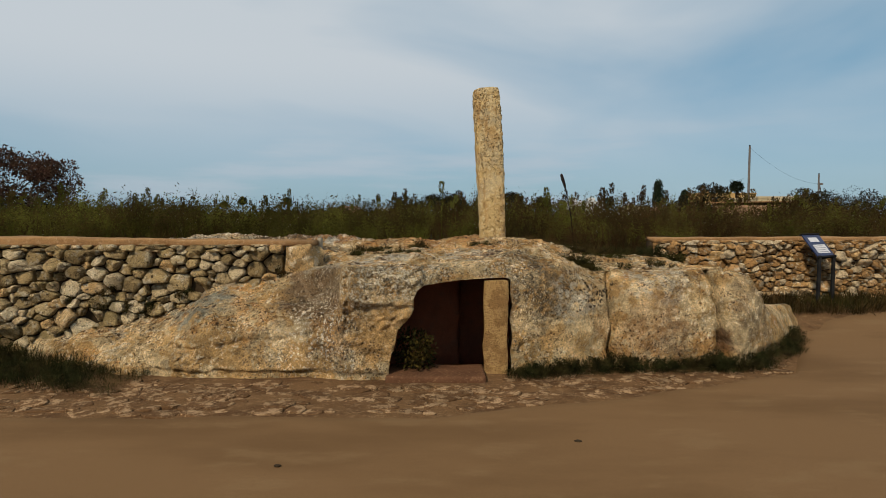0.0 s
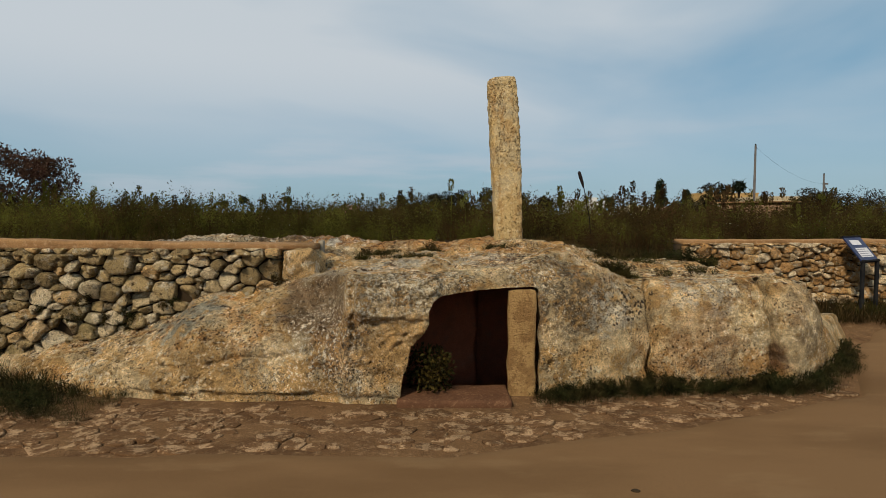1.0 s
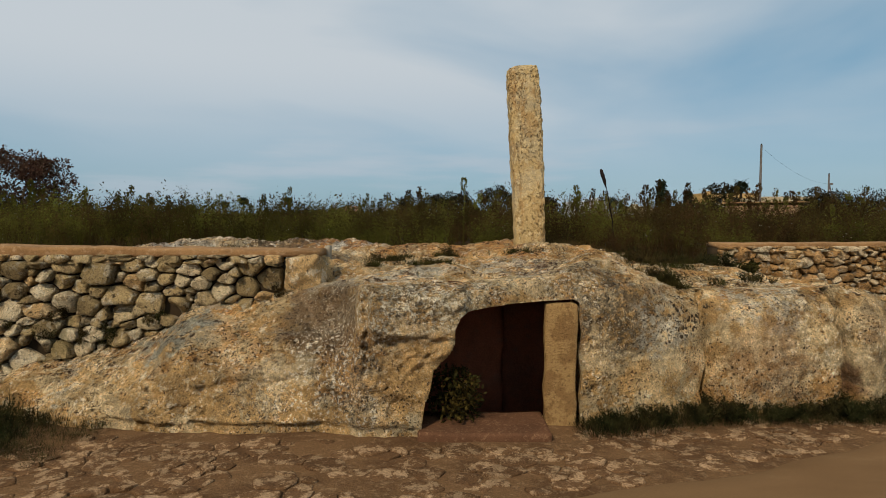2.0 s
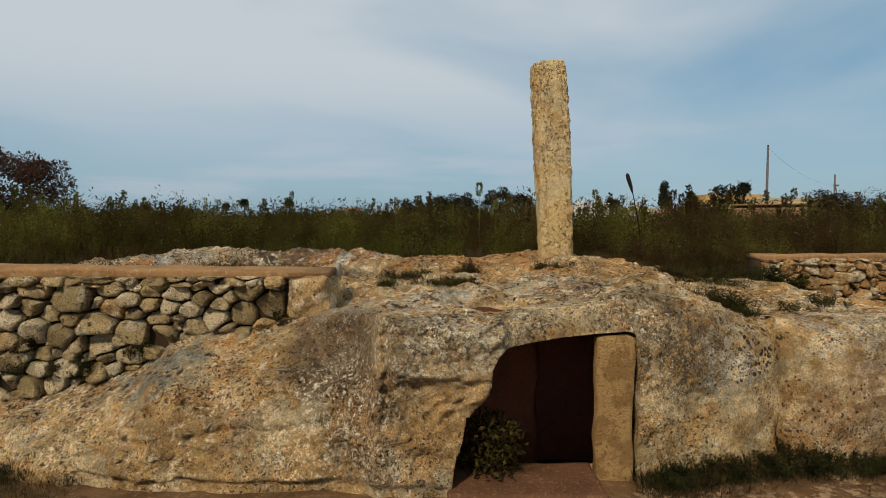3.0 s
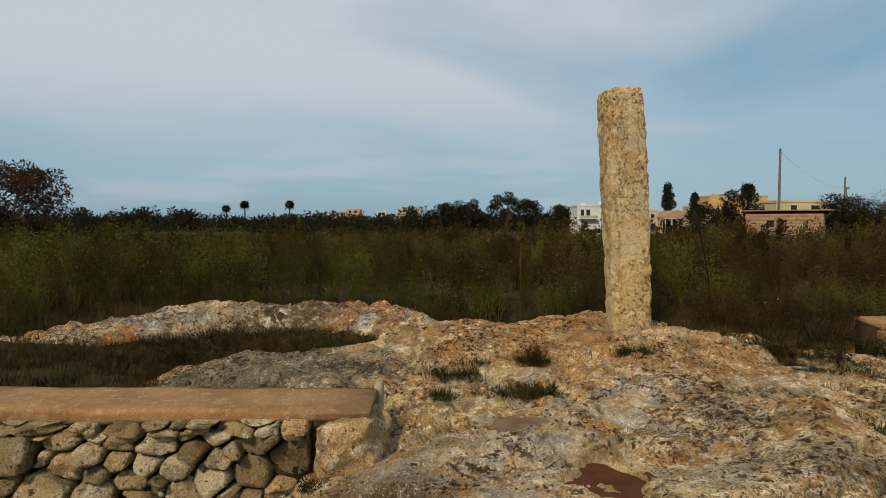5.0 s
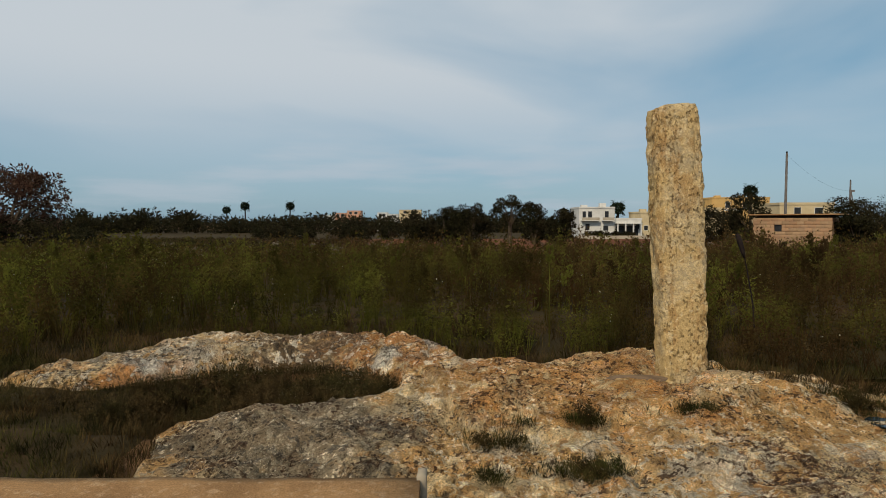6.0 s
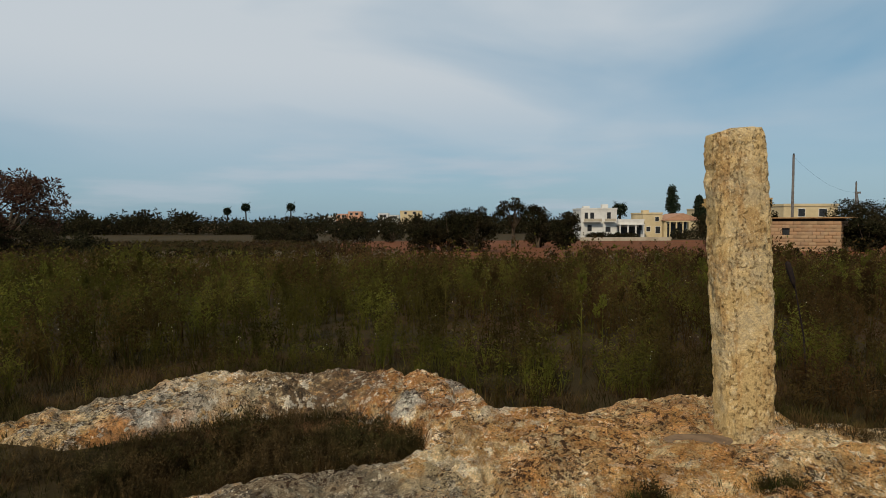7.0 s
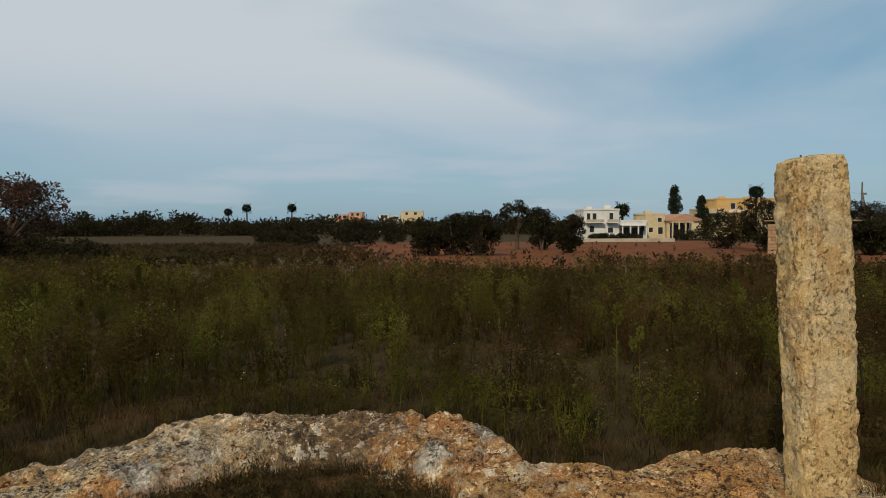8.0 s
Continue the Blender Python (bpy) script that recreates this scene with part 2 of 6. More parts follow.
    m.over((0.50, 0.47, 0.38), m.times(m.spot((1.34, 6.0, 0.68), 0.26, 9.0), m.step(m.noise(14.0, 8, 0.78), 0.45, 0.54)), 0.7)
    m.over((0.50, 0.47, 0.39), m.times(m.spot((2.2, 6.2, 0.86), 0.34, 9.0), m.step(m.noise(12.0, 8, 0.78), 0.47, 0.54)), 0.6)
    m.over((0.33, 0.185, 0.095), m.spot((2.15, 6.05, 0.42), 0.36, 7.0), 0.35)
    m.over((0.16, 0.065, 0.035), m.spot((2.87, 6.2, 0.22), 0.16, 8.0), 0.7)
    m.over((0.24, 0.17, 0.105), m.times(m.spot((3.2, 6.2, 0.55), 0.40, 6.0), m.step(m.noise(9.0, 8, 0.74), 0.46, 0.54)), 0.55)
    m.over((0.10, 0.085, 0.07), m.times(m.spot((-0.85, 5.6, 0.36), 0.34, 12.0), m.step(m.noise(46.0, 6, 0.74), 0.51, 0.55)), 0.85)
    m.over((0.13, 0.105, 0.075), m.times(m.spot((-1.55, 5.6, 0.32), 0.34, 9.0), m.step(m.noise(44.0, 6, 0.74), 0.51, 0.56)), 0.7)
    m.over((0.27, 0.285, 0.24), m.times(m.spot((-2.30, 6.22, 0.56), 0.34, 8.0), m.step(m.noise(9.0, 7, 0.75), 0.42, 0.52)), 0.8)
    m.over((0.03, 0.024, 0.02), m.times(m.spot((1.55, 6.08, 0.74), 0.22, 8.0), m.dots(24.0, 0.36, 0.05)), 0.9)
    m.over((0.66, 0.61, 0.50), m.times(m.spot((-1.0, 5.6, 0.42), 0.55, 6.0), m.step(m.noise(34.0, 5, 0.66), 0.56, 0.58)), 0.75)
    m.over((0.64, 0.59, 0.47), m.times(m.spot((-0.45, 5.6, 0.9), 0.45, 6.0), m.step(m.noise(30.0, 5, 0.66), 0.56, 0.58)), 0.75)
    m.over((0.72, 0.62, 0.45), m.times(m.step(m.noise(1.9, 5, 0.6), 0.46, 0.58), m.step(m.noise(20.0, 6, 0.66), 0.58, 0.60)), 0.8)
    # sound ochre stone under the brow
    m.over((0.45, 0.275, 0.105), m.times(m.spot((-0.42, 5.62, 0.36), 0.36, 5.0), m.step(m.noise(12.0, 7, 0.72), 0.40, 0.50)), 0.75)
    # fine black and pale specks of lichen over most of the stone
    speck = m.times(m.dots(52.0, 0.24, 0.06), m.step(m.noise(2.1, 5, 0.65), 0.44, 0.54))
    m.over((0.085, 0.055, 0.032), speck, 0.7)
    m.over((0.66, 0.58, 0.43), m.times(m.dots(60.0, 0.26, 0.06), m.step(m.noise(1.7, 5, 0.65), 0.48, 0.57)), 0.65)
    # darkened pits and black specks, mostly where the surface is rough
    pit = m.times(m.dots(25.0, 0.21, 0.04), m.step(m.noise(2.6, 6, 0.68), 0.50, 0.56))
    m.over((0.045, 0.026, 0.016), pit, 0.85)
    m.over((0.04, 0.03, 0.022), m.times(m.step(m.noise(2.4, 4), 0.44, 0.56), m.step(m.noise(52.0, 5, 0.65), 0.57, 0.60)), 0.85)
    # pits and crumbled seams gather in winding bands
    seam = m.noise(0.95, 4, 0.6, 0.6)
    band = m.times(m.step(seam, 0.42, 0.475), m.step(seam, 0.565, 0.51))
    hollow = m.times(top, m.times(band, m.step(m.noise(23.0, 6, 0.68), 0.53, 0.555)))
    m.over((0.060, 0.031, 0.018), hollow, 0.9)
    sparse = m.times(m.times(top, m.dots(24.0, 0.25, 0.05)), m.step(m.noise(3.1, 6, 0.68), 0.52, 0.57))
    m.over((0.05, 0.03, 0.02), sparse, 0.85)
    # dark cracks between flakes
    line = m.noise(4.5, 6, 0.6, 0.5, (1.0, 1.7, 1.0))
    crack = m.times(m.times(m.step(line, 0.484, 0.498), m.step(line, 0.512, 0.50)), m.times(top, m.step(m.noise(2.4, 4, 0.6), 0.50, 0.57)))
    m.over((0.05, 0.032, 0.02), crack, 0.85)
    m.vary(m.step(m.noise(5.0, 6, 0.62), 0.36, 0.64), 0.72, 1.28)
    m.grain(34.0, 0.76, 1.28, 0.75)
    m.grain(95.0, 0.68, 1.35)
    m.rich(0.98, 1.08)
    m.bump(hollow, 1.0, -0.05)
    m.bump(crack, 1.0, -0.04)
    m.bump(m.noise(9.0, 9, 0.75), 0.8, 0.07)
    m.bump(m.noise(44.0, 6, 0.72), 1.0, 0.045)
    m.bump(pit, 1.0, -0.04)
    m.bump(speck, 1.0, -0.015)
    return m.done()


def menhir_material():
    m = Nodes("menhir_stone", 0.95)
    m.base((0.47, 0.34, 0.16))
    m.over((0.53, 0.42, 0.24), m.step(m.noise(2.6, 6, 0.6), 0.46, 0.58), 0.8)
    m.over((0.32, 0.20, 0.085), m.step(m.noise(6.0, 9, 0.74, 0.2, (1.0, 1.0, 0.55)), 0.53, 0.58), 0.65)
    m.over((0.36, 0.30, 0.19), m.step(m.noise(2.0, 5, 0.6), 0.54, 0.62), 0.6)
    m.over((0.34, 0.20, 0.08), m.step(m.noise(3.2, 8, 0.75, 0.0, (2.2, 2.2, 0.35)), 0.53, 0.60), 0.55)
    m.over((0.25, 0.215, 0.15), m.times(m.step(m.noise(2.6, 5, 0.6), 0.50, 0.58), m.step(m.noise(30.0, 6, 0.72), 0.48, 0.54)), 0.5)
    pit = m.times(m.step(m.noise(34.0, 6, 0.68), 0.55, 0.585), m.step(m.noise(3.4, 5, 0.65, 0.0, (1.6, 1.6, 0.45)), 0.44, 0.56))
    m.over((0.16, 0.092, 0.042), pit, 0.55)
    m.over((0.62, 0.52, 0.34), m.step(m.noise(19.0, 7, 0.70), 0.57, 0.60), 0.5)
    m.grain(80.0, 0.75, 1.25)
    m.bump(m.noise(11.0, 9, 0.72), 0.6, 0.04)
    m.bump(m.noise(40.0, 5, 0.65), 0.6, 0.02)
    m.bump(pit, 1.0, -0.03)
    return m.done()


def stone_material(name="field_stone", rgb=(0.50, 0.37, 0.185)):
    m = Nodes(name, 0.95, "World")
    m.base(rgb)
    m.over((0.58, 0.49, 0.335), m.step(m.random_piece(), 0.55, 0.75), 0.8)
    m.over((0.46, 0.27, 0.09), m.step(m.random_piece(), 0.86, 0.93), 0.7)
    m.over((0.19, 0.135, 0.075), m.step(m.noise(7.0, 8, 0.76), 0.53, 0.57), 0.6)
    m.over((0.66, 0.58, 0.43), m.step(m.noise(10.0, 7, 0.72), 0.54, 0.58), 0.7)
    m.over((0.05, 0.035, 0.025), m.step(m.noise(36.0, 5, 0.65), 0.58, 0.65), 0.85)
    m.over((0.08, 0.08, 0.03), m.step(m.noise(3.2, 5, 0.6), 0.61, 0.68), 0.4)
    m.vary(m.random_piece(), 0.55, 1.4)
    m.grain(110.0, 0.6, 1.4)
    m.bump(m.noise(13.0, 8, 0.75), 1.0, 0.08)
    m.bump(m.noise(60.0, 5, 0.7), 1.0, 0.02)
    return m.done()


def plain(name, rgb, second, scale=4.0, rough=0.9, bump=0.0, dist=0.01, coords="World", third=None, lo=0.42, hi=0.64):
    m = Nodes(name, rough, coords)
    m.base(rgb).over(second, m.step(m.noise(scale, 6, 0.6), lo, hi))
    if third:
        m.over(third, m.step(m.noise(scale * 7, 6, 0.7), 0.52, 0.64), 0.75)
        m.grain(scale * 40, 0.75, 1.25)
    if bump:
        m.bump(m.noise(scale * 9, 7, 0.7), bump, dist)
    return m.done()


def leaf_material(name, rgb, second, third, scale=0.6, rough=0.7):
    m = Nodes(name, rough, "World")
    m.bsdf.inputs["Specular IOR Level"].default_value = 0.05
    m.base(rgb).over(second, m.step(m.noise(scale, 4), 0.44, 0.56))
    m.over(third, m.step(m.random_island(), 0.55, 0.95), 0.85)
    m.vary(m.step(m.noise(scale * 4, 3), 0.36, 0.64), 0.45, 1.55)
    return m.leafy()


ROCK = rock_material()
MENHIR = menhir_material()
STONE = stone_material()
WARMSTONE = stone_material("warm_field_stone", (0.54, 0.31, 0.125))
def road_material():
    m = Nodes("dusty_road", 0.9, "World")
    m.base((0.155, 0.091, 0.043)).over((0.122, 0.070, 0.032), m.step(m.noise(0.9, 5, 0.55, 0.0, (0.35, 1.0, 1.0)), 0.42, 0.62))
    m.over((0.18, 0.113, 0.056), m.step(m.noise(3.5, 6, 0.6, 0.0, (0.4, 1.0, 1.0)), 0.52, 0.68), 0.5)
    m.over((0.13, 0.075, 0.036), m.step(m.noise(1.7, 7, 0.7), 0.60, 0.72), 0.5)
    m.grain(160.0, 0.9, 1.1)
    return m.bump(m.noise(60.0, 6, 0.7), 0.25, 0.006).done()


SAND = road_material()
VERGE = plain("trodden_earth", (0.15, 0.085, 0.040), (0.095, 0.052, 0.025), 2.4, 0.95, 0.8, 0.03, third=(0.22, 0.14, 0.075))
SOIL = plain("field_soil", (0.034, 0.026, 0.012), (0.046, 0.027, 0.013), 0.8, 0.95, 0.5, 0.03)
REDSOIL = plain("ploughed_red_soil", (0.125, 0.046, 0.018), (0.085, 0.034, 0.015), 0.12, 0.95, 0.6, 0.05, third=(0.15, 0.062, 0.03))
CAP = plain("lime_mortar_cap", (0.285, 0.166, 0.076), (0.215, 0.122, 0.056), 3.0, 0.9, 0.6, 0.02, third=(0.36, 0.24, 0.135))
CORE = plain("wall_core_earth", (0.045, 0.031, 0.018), (0.03, 0.022, 0.014), 6.0, 0.95, 0.6, 0.03)
JAMB = plain("jamb_sandstone", (0.42, 0.265, 0.11), (0.29, 0.17, 0.07), 7.0, 0.95, 0.9, 0.04, third=(0.17, 0.10, 0.045), lo=0.47, hi=0.57)
SILL = plain("worn_sill_stone", (0.11, 0.054, 0.029), (0.085, 0.042, 0.023), 5.0, 0.9, 0.5, 0.015, third=(0.18, 0.10, 0.055))
CRYPT = plain("stained_crypt_plaster", (0.26, 0.09, 0.05), (0.18, 0.07, 0.043), 2.2, 0.95, 0.5, 0.02, third=(0.20, 0.085, 0.055))
# floor earth coloured near black, the crypt's shade included in the colour
EARTH = plain("shaded_crypt_earth", (0.028, 0.013, 0.009), (0.02, 0.010, 0.007), 6.0, 0.95, 0.5, 0.02)
POOLWATER = plain("rock_pool_water", (0.012, 0.018, 0.022), (0.02, 0.026, 0.03), 4.0, 0.06)
MUD = plain("dried_mud", (0.17, 0.115, 0.07), (0.12, 0.08, 0.05), 9.0, 0.95, 0.4, 0.01)
PIT = plain("red_earth_in_hollow", (0.085, 0.032, 0.016), (0.06, 0.024, 0.013), 9.0, 0.95, 0.4, 0.01)
def weed_material():
    """Olive-green weeds, browner and drier towards the east side and the far edge of the field."""
    m = Nodes("weed_leaves", 0.7, "World")
    m.bsdf.inputs["Specular IOR Level"].default_value = 0.05
    m.base((0.053, 0.050, 0.008))
    xyz = m.n.new("ShaderNodeSeparateXYZ")
    m.l.new(m.co, xyz.inputs[0])
    m.over((0.064, 0.035, 0.013), m.step(xyz.outputs["X"], -7.0, 4.0), 0.75)
    m.over((0.081, 0.038, 0.017), m.step(m.noise(0.35, 5, 0.6), 0.47, 0.58), 0.6)
    m.over((0.087, 0.039, 0.020), m.step(xyz.outputs["Y"], 17.0, 27.0), 0.7)
    m.over((0.137, 0.137, 0.022), m.step(m.noise(0.6, 5, 0.6), 0.50, 0.61), 0.85)
    m.over((0.078, 0.064, 0.020), m.step(m.random_island(), 0.5, 1.0), 0.35)
    m.over((0.140, 0.119, 0.056), m.step(m.noise(2.2, 4, 0.6), 0.65, 0.71), 0.5)
    m.vary(m.step(m.noise(1.1, 4, 0.55), 0.36, 0.64), 0.62, 1.45)
    return m.leafy(0.65)


WEED = weed_material()
MOSS = leaf_material("dark_wet_grass", (0.023, 0.027, 0.009), (0.036, 0.030, 0.011), (0.050, 0.044, 0.016), 3.0)
GRASS = leaf_material("grass_blades", (0.030, 0.036, 0.007), (0.046, 0.038, 0.011), (0.070, 0.053, 0.018), 2.0)
DRYGRASS = leaf_material("dry_grass", (0.032, 0.027, 0.009), (0.050, 0.031, 0.012), (0.078, 0.053, 0.021), 2.0)
SHRUB = leaf_material("shrub_leaves", (0.038, 0.034, 0.009), (0.060, 0.043, 0.011), (0.020, 0.021, 0.007), 6.0)
OLIVE = leaf_material("olive_leaves", (0.018, 0.018, 0.007), (0.026, 0.021, 0.010), (0.034, 0.030, 0.014), 0.5)
CONIFER = leaf_material("cypress_leaves", (0.022, 0.034, 0.018), (0.030, 0.040, 0.022), (0.045, 0.055, 0.03), 0.5)
RUSSET = leaf_material("russet_leaves", (0.060, 0.030, 0.020), (0.040, 0.026, 0.016), (0.10, 0.06, 0.038), 0.8)
HOLLOWWEED = leaf_material("hollow_weeds", (0.042, 0.037, 0.012), (0.064, 0.042, 0.017), (0.092, 0.066, 0.028), 2.5)
TUFT = leaf_material("tuft_leaves", (0.026, 0.028, 0.008), (0.045, 0.030, 0.011), (0.060, 0.046, 0.016), 3.0)
PALMBARK = plain("palm_bark", (0.035, 0.028, 0.022), (0.025, 0.02, 0.016), 3.0, 0.95)
SCRUB = leaf_material("scrubby_weeds", (0.046, 0.028, 0.012), (0.034, 0.031, 0.010), (0.070, 0.042, 0.020), 0.08)
BARK = plain("bark", (0.10, 0.075, 0.05), (0.06, 0.045, 0.03), 5.0, 0.95, 0.8, 0.03)
PETAL = plain("pale_petals", (0.42, 0.40, 0.30), (0.38, 0.34, 0.20), 9.0, 0.8)
SPIKE = plain("dark_seed_head", (0.016, 0.012, 0.013), (0.025, 0.018, 0.015), 30.0, 0.9)
POLEMAT = plain("grey_timber_pole", (0.11, 0.10, 0.095), (0.15, 0.14, 0.13), 3.0, 0.85)
METAL = plain("black_painted_steel", (0.012, 0.012, 0.013), (0.02, 0.02, 0.02), 8.0, 0.9)
BLUE = plain("blue_printed_board", (0.014, 0.022, 0.070), (0.02, 0.032, 0.09), 6.0, 0.4)
PAPER = plain("white_printed_sheet", (0.58, 0.58, 0.60), (0.50, 0.50, 0.53), 5.0, 0.4)
INK = plain("grey_ink", (0.18, 0.18, 0.22), (0.22, 0.22, 0.26), 5.0, 0.5)
WHITEWASH = plain("whitewash", (0.55, 0.545, 0.52), (0.46, 0.455, 0.43), 0.5, 0.9)
CREAM = plain("cream_render", (0.50, 0.41, 0.255), (0.43, 0.35, 0.215), 0.5, 0.9)
OCHRE = plain("ochre_render", (0.50, 0.33, 0.13), (0.44, 0.28, 0.11), 0.5, 0.9)
PINKISH = plain("terracotta_render", (0.50, 0.27, 0.17), (0.42, 0.23, 0.15), 0.5, 0.85)
ROOFTILE = plain("roof_tile", (0.34, 0.20, 0.13), (0.28, 0.16, 0.11), 2.0, 0.9)
DARKGLASS = plain("dark_window_glass", (0.02, 0.022, 0.025), (0.03, 0.032, 0.035), 2.0, 0.2)
BLOCK = Nodes("tufa_block", 0.95, "World")
BLOCK.base((0.33, 0.225, 0.135)).over((0.27, 0.165, 0.095), BLOCK.step(BLOCK.random_piece(), 0.45, 0.6), 0.8)
BLOCK.over((0.25, 0.17, 0.115), BLOCK.step(BLOCK.noise(2.5, 5), 0.5, 0.65), 0.6).vary(BLOCK.random_piece(), 0.8, 1.15)
BLOCK = BLOCK.done()
DRYFIELD = plain("dry_field_grass", (0.038, 0.027, 0.011), (0.028, 0.022, 0.009), 0.06, 0.95, 0.5, 0.05, third=(0.065, 0.045, 0.02))
UNDER = leaf_material("undergrowth", (0.036, 0.034, 0.009), (0.056, 0.034, 0.013), (0.070, 0.052, 0.018), 1.2)
GARDENWALL = plain("weathered_plaster", (0.36, 0.32, 0.25), (0.28, 0.24, 0.18), 0.6, 0.95)
DRYHEAD = plain("dry_seed_heads", (0.20, 0.165, 0.12), (0.13, 0.10, 0.07), 3.0, 0.95)


# ---- mesh helpers ----
def mesh_obj(name, bm, mat, smooth=True):
    me = bpy.data.meshes.new(name)
    bm.to_mesh(me)
    bm.free()
    me.materials.append(mat)
    if smooth:
        me.polygons.foreach_set("use_smooth", [True] * len(me.polygons))
    return me


def part(name, bm, material, parent, label="", smooth=False):
    """One mesh object under a thing or a part."""
    ob = new(name, mesh_obj(name, bm, material, smooth) if isinstance(bm, bmesh.types.BMesh) else bm)
    if parent is not None:
        ob.parent = parent
    return tagged(ob, label)


def thing(name, label, category, at=(0, 0, 0), group="", kind=""):
    ob = new(name)
    ob.location = at
    return tagged(ob, label, category, group, kind)


def solo(name, bm, material, label, category, group="", kind="", smooth=False):
    ob = new(name, mesh_obj(name, bm, material, smooth) if isinstance(bm, bmesh.types.BMesh) else bm)
    return tagged(ob, label, category, group, kind)


def data_mesh(name, verts, faces, mat, smooth=False):
    """A mesh from numpy arrays; every face has the same number of corners."""
    verts, faces = np.asarray(verts, dtype=np.float32), np.asarray(faces, dtype=np.int32)
    me = bpy.data.meshes.new(name)
    k = faces.shape[1]
    me.vertices.add(len(verts))
    me.vertices.foreach_set("co", verts.ravel())
    me.loops.add(faces.size)
    me.loops.foreach_set("vertex_index", faces.ravel())
    me.polygons.add(len(faces))
    me.polygons.foreach_set("loop_start", np.arange(0, faces.size, k, dtype=np.int32))
    me.polygons.foreach_set("loop_total", np.full(len(faces), k, dtype=np.int32))
    if smooth:
        me.polygons.foreach_set("use_smooth", np.ones(len(faces), dtype=bool))
    me.update()
    me.validate()
    me.materials.append(mat)
    return me


def add_box(bm, x0, x1, y0, y1, z0, z1, bevel=0.0):
    made = bmesh.ops.create_cube(bm, size=1.0, matrix=Matrix.LocRotScale(((x0 + x1) / 2, (y0 + y1) / 2, (z0 + z1) / 2), None, (x1 - x0, y1 - y0, z1 - z0)))
    if bevel:
        edges = {e for v in made["verts"] for e in v.link_edges}
        bmesh.ops.bevel(bm, geom=list(edges), offset=bevel, segments=2, affect="EDGES", profile=0.6)


def box(x0, x1, y0, y1, z0, z1, bevel=0.0):
    bm = bmesh.new()
    add_box(bm, x0, x1, y0, y1, z0, z1, bevel)
    return bm


def add_tube(bm, points, radii, sides=7):
    """A tapered limb along a line of points."""
    rings = []
    for i, (p, r) in enumerate(zip(points, radii)):
        p = Vector(p)
        d = (Vector(points[min(i + 1, len(points) - 1)]) - Vector(points[max(i - 1, 0)])).normalized()
        a = d.cross(Vector((0.31, 0.87, 0.38))).normalized()
        b = d.cross(a)
        rings.append([bm.verts.new(p + r * (math.cos(k * 2 * math.pi / sides) * a + math.sin(k * 2 * math.pi / sides) * b)) for k in range(sides)])
    for lo, hi in zip(rings, rings[1:]):
        for k in range(sides):
            bm.faces.new((lo[k], lo[(k + 1) % sides], hi[(k + 1) % sides], hi[k]))
    bm.faces.new(rings[-1])
    bm.faces.new(rings[0][::-1])


def fbm(x, y, z, scale, octaves=4):
    return noise.fractal(Vector((x * scale, y * scale, z * scale)), 1.0, 2.1, octaves)


def smooth_step(a, b, v):
    t = min(1.0, max(0.0, (v - a) / (b - a)))
    return t * t * (3 - 2 * t)


def window(v, a, b, soft):
    return smooth_step(a - soft, a + soft, v) * (1 - smooth_step(b - soft, b + soft, v))


# ---- ground ----
def wall_right_y(x):
    return 9.02 + 0.13 * (x - 3.1)


def bank_y(x):
    """Where the ground steps up to the field, under the walls and the rock."""
    return float(np.interp(x, [-1.5, -1.1, 2.7, 3.1, 3.2], [6.62, 8.4, 8.4, 9.3, 9.3])) if x < 3.2 else wall_right_y(x) + 0.25


def pit_front(x):
    """Near edge of the grassy hollow sunk in the rock."""
    return float(np.interp(x, [-3.3, -3.07, -2.74, -2.35, -1.94, -1.74, -1.54, -1.4], [8.15, 8.24, 8.42, 8.54, 8.59, 8.75, 8.94, 9.02]))


def rim_front(x):
    """Foot of the raised rim behind the hollow."""
    return float(np.interp(x, [-4.85, -4.25, -3.7, -3.4, -3.1, -2.5, -2.2, -1.87, -1.58, -1.4], [8.85, 8.80, 9.10, 9.45, 9.68, 9.80, 9.80, 9.62, 9.40, 9.34]))


def ground_z(x, y):
    low = 0.16 * smooth_step(6.6, 9.0, y) * smooth_step(2.5, 4.5, x) + 0.14 * smooth_step(5.9, 6.5, y) * smooth_step(-2.8, -3.8, x)
    high = float(np.interp(y, [9, 20, 28, 50, 140, 400, 3000], [0.88, 0.9, 0.75, 0.1, -1.7, -4.0, -6.0]))
    high += 0.05 * smooth_step(-2.6, -4.5, x) * smooth_step(14, 10, y)
    if -4.3 < x < -1.4 and 8.0 < y < 10.0:
        # bottom of the hollow in the rock
        f, r = pit_front(x), rim_front(x)
        high -= 0.38 * smooth_step(f - 0.04, f + 0.06, y) * (1 - smooth_step(r - 0.06, r + 0.04, y)) * smooth_step(-4.2, -2.8, x) * (1 - smooth_step(-1.6, -1.5, x))
    # the crypt's sunken floor
    low -= 0.58 * window(x, -0.66, 1.10, 0.02) * window(y, 6.08, 7.10, 0.02)
    b = bank_y(x)
    return low + (high - low) * smooth_step(b - 0.12, b + 0.12, y)


gx = np.unique(np.concatenate([np.arange(-9, 9.01, 0.15), np.linspace(-60, -9, 35), np.linspace(9, 60, 35), np.geomspace(60, 3000, 14), -np.geomspace(60, 3000, 14)]))
gy = np.unique(np.concatenate([-np.geomspace(1, 2000, 16), np.arange(-1, 12.01, 0.12), np.linspace(12, 60, 50), np.geomspace(60, 3500, 26)]))


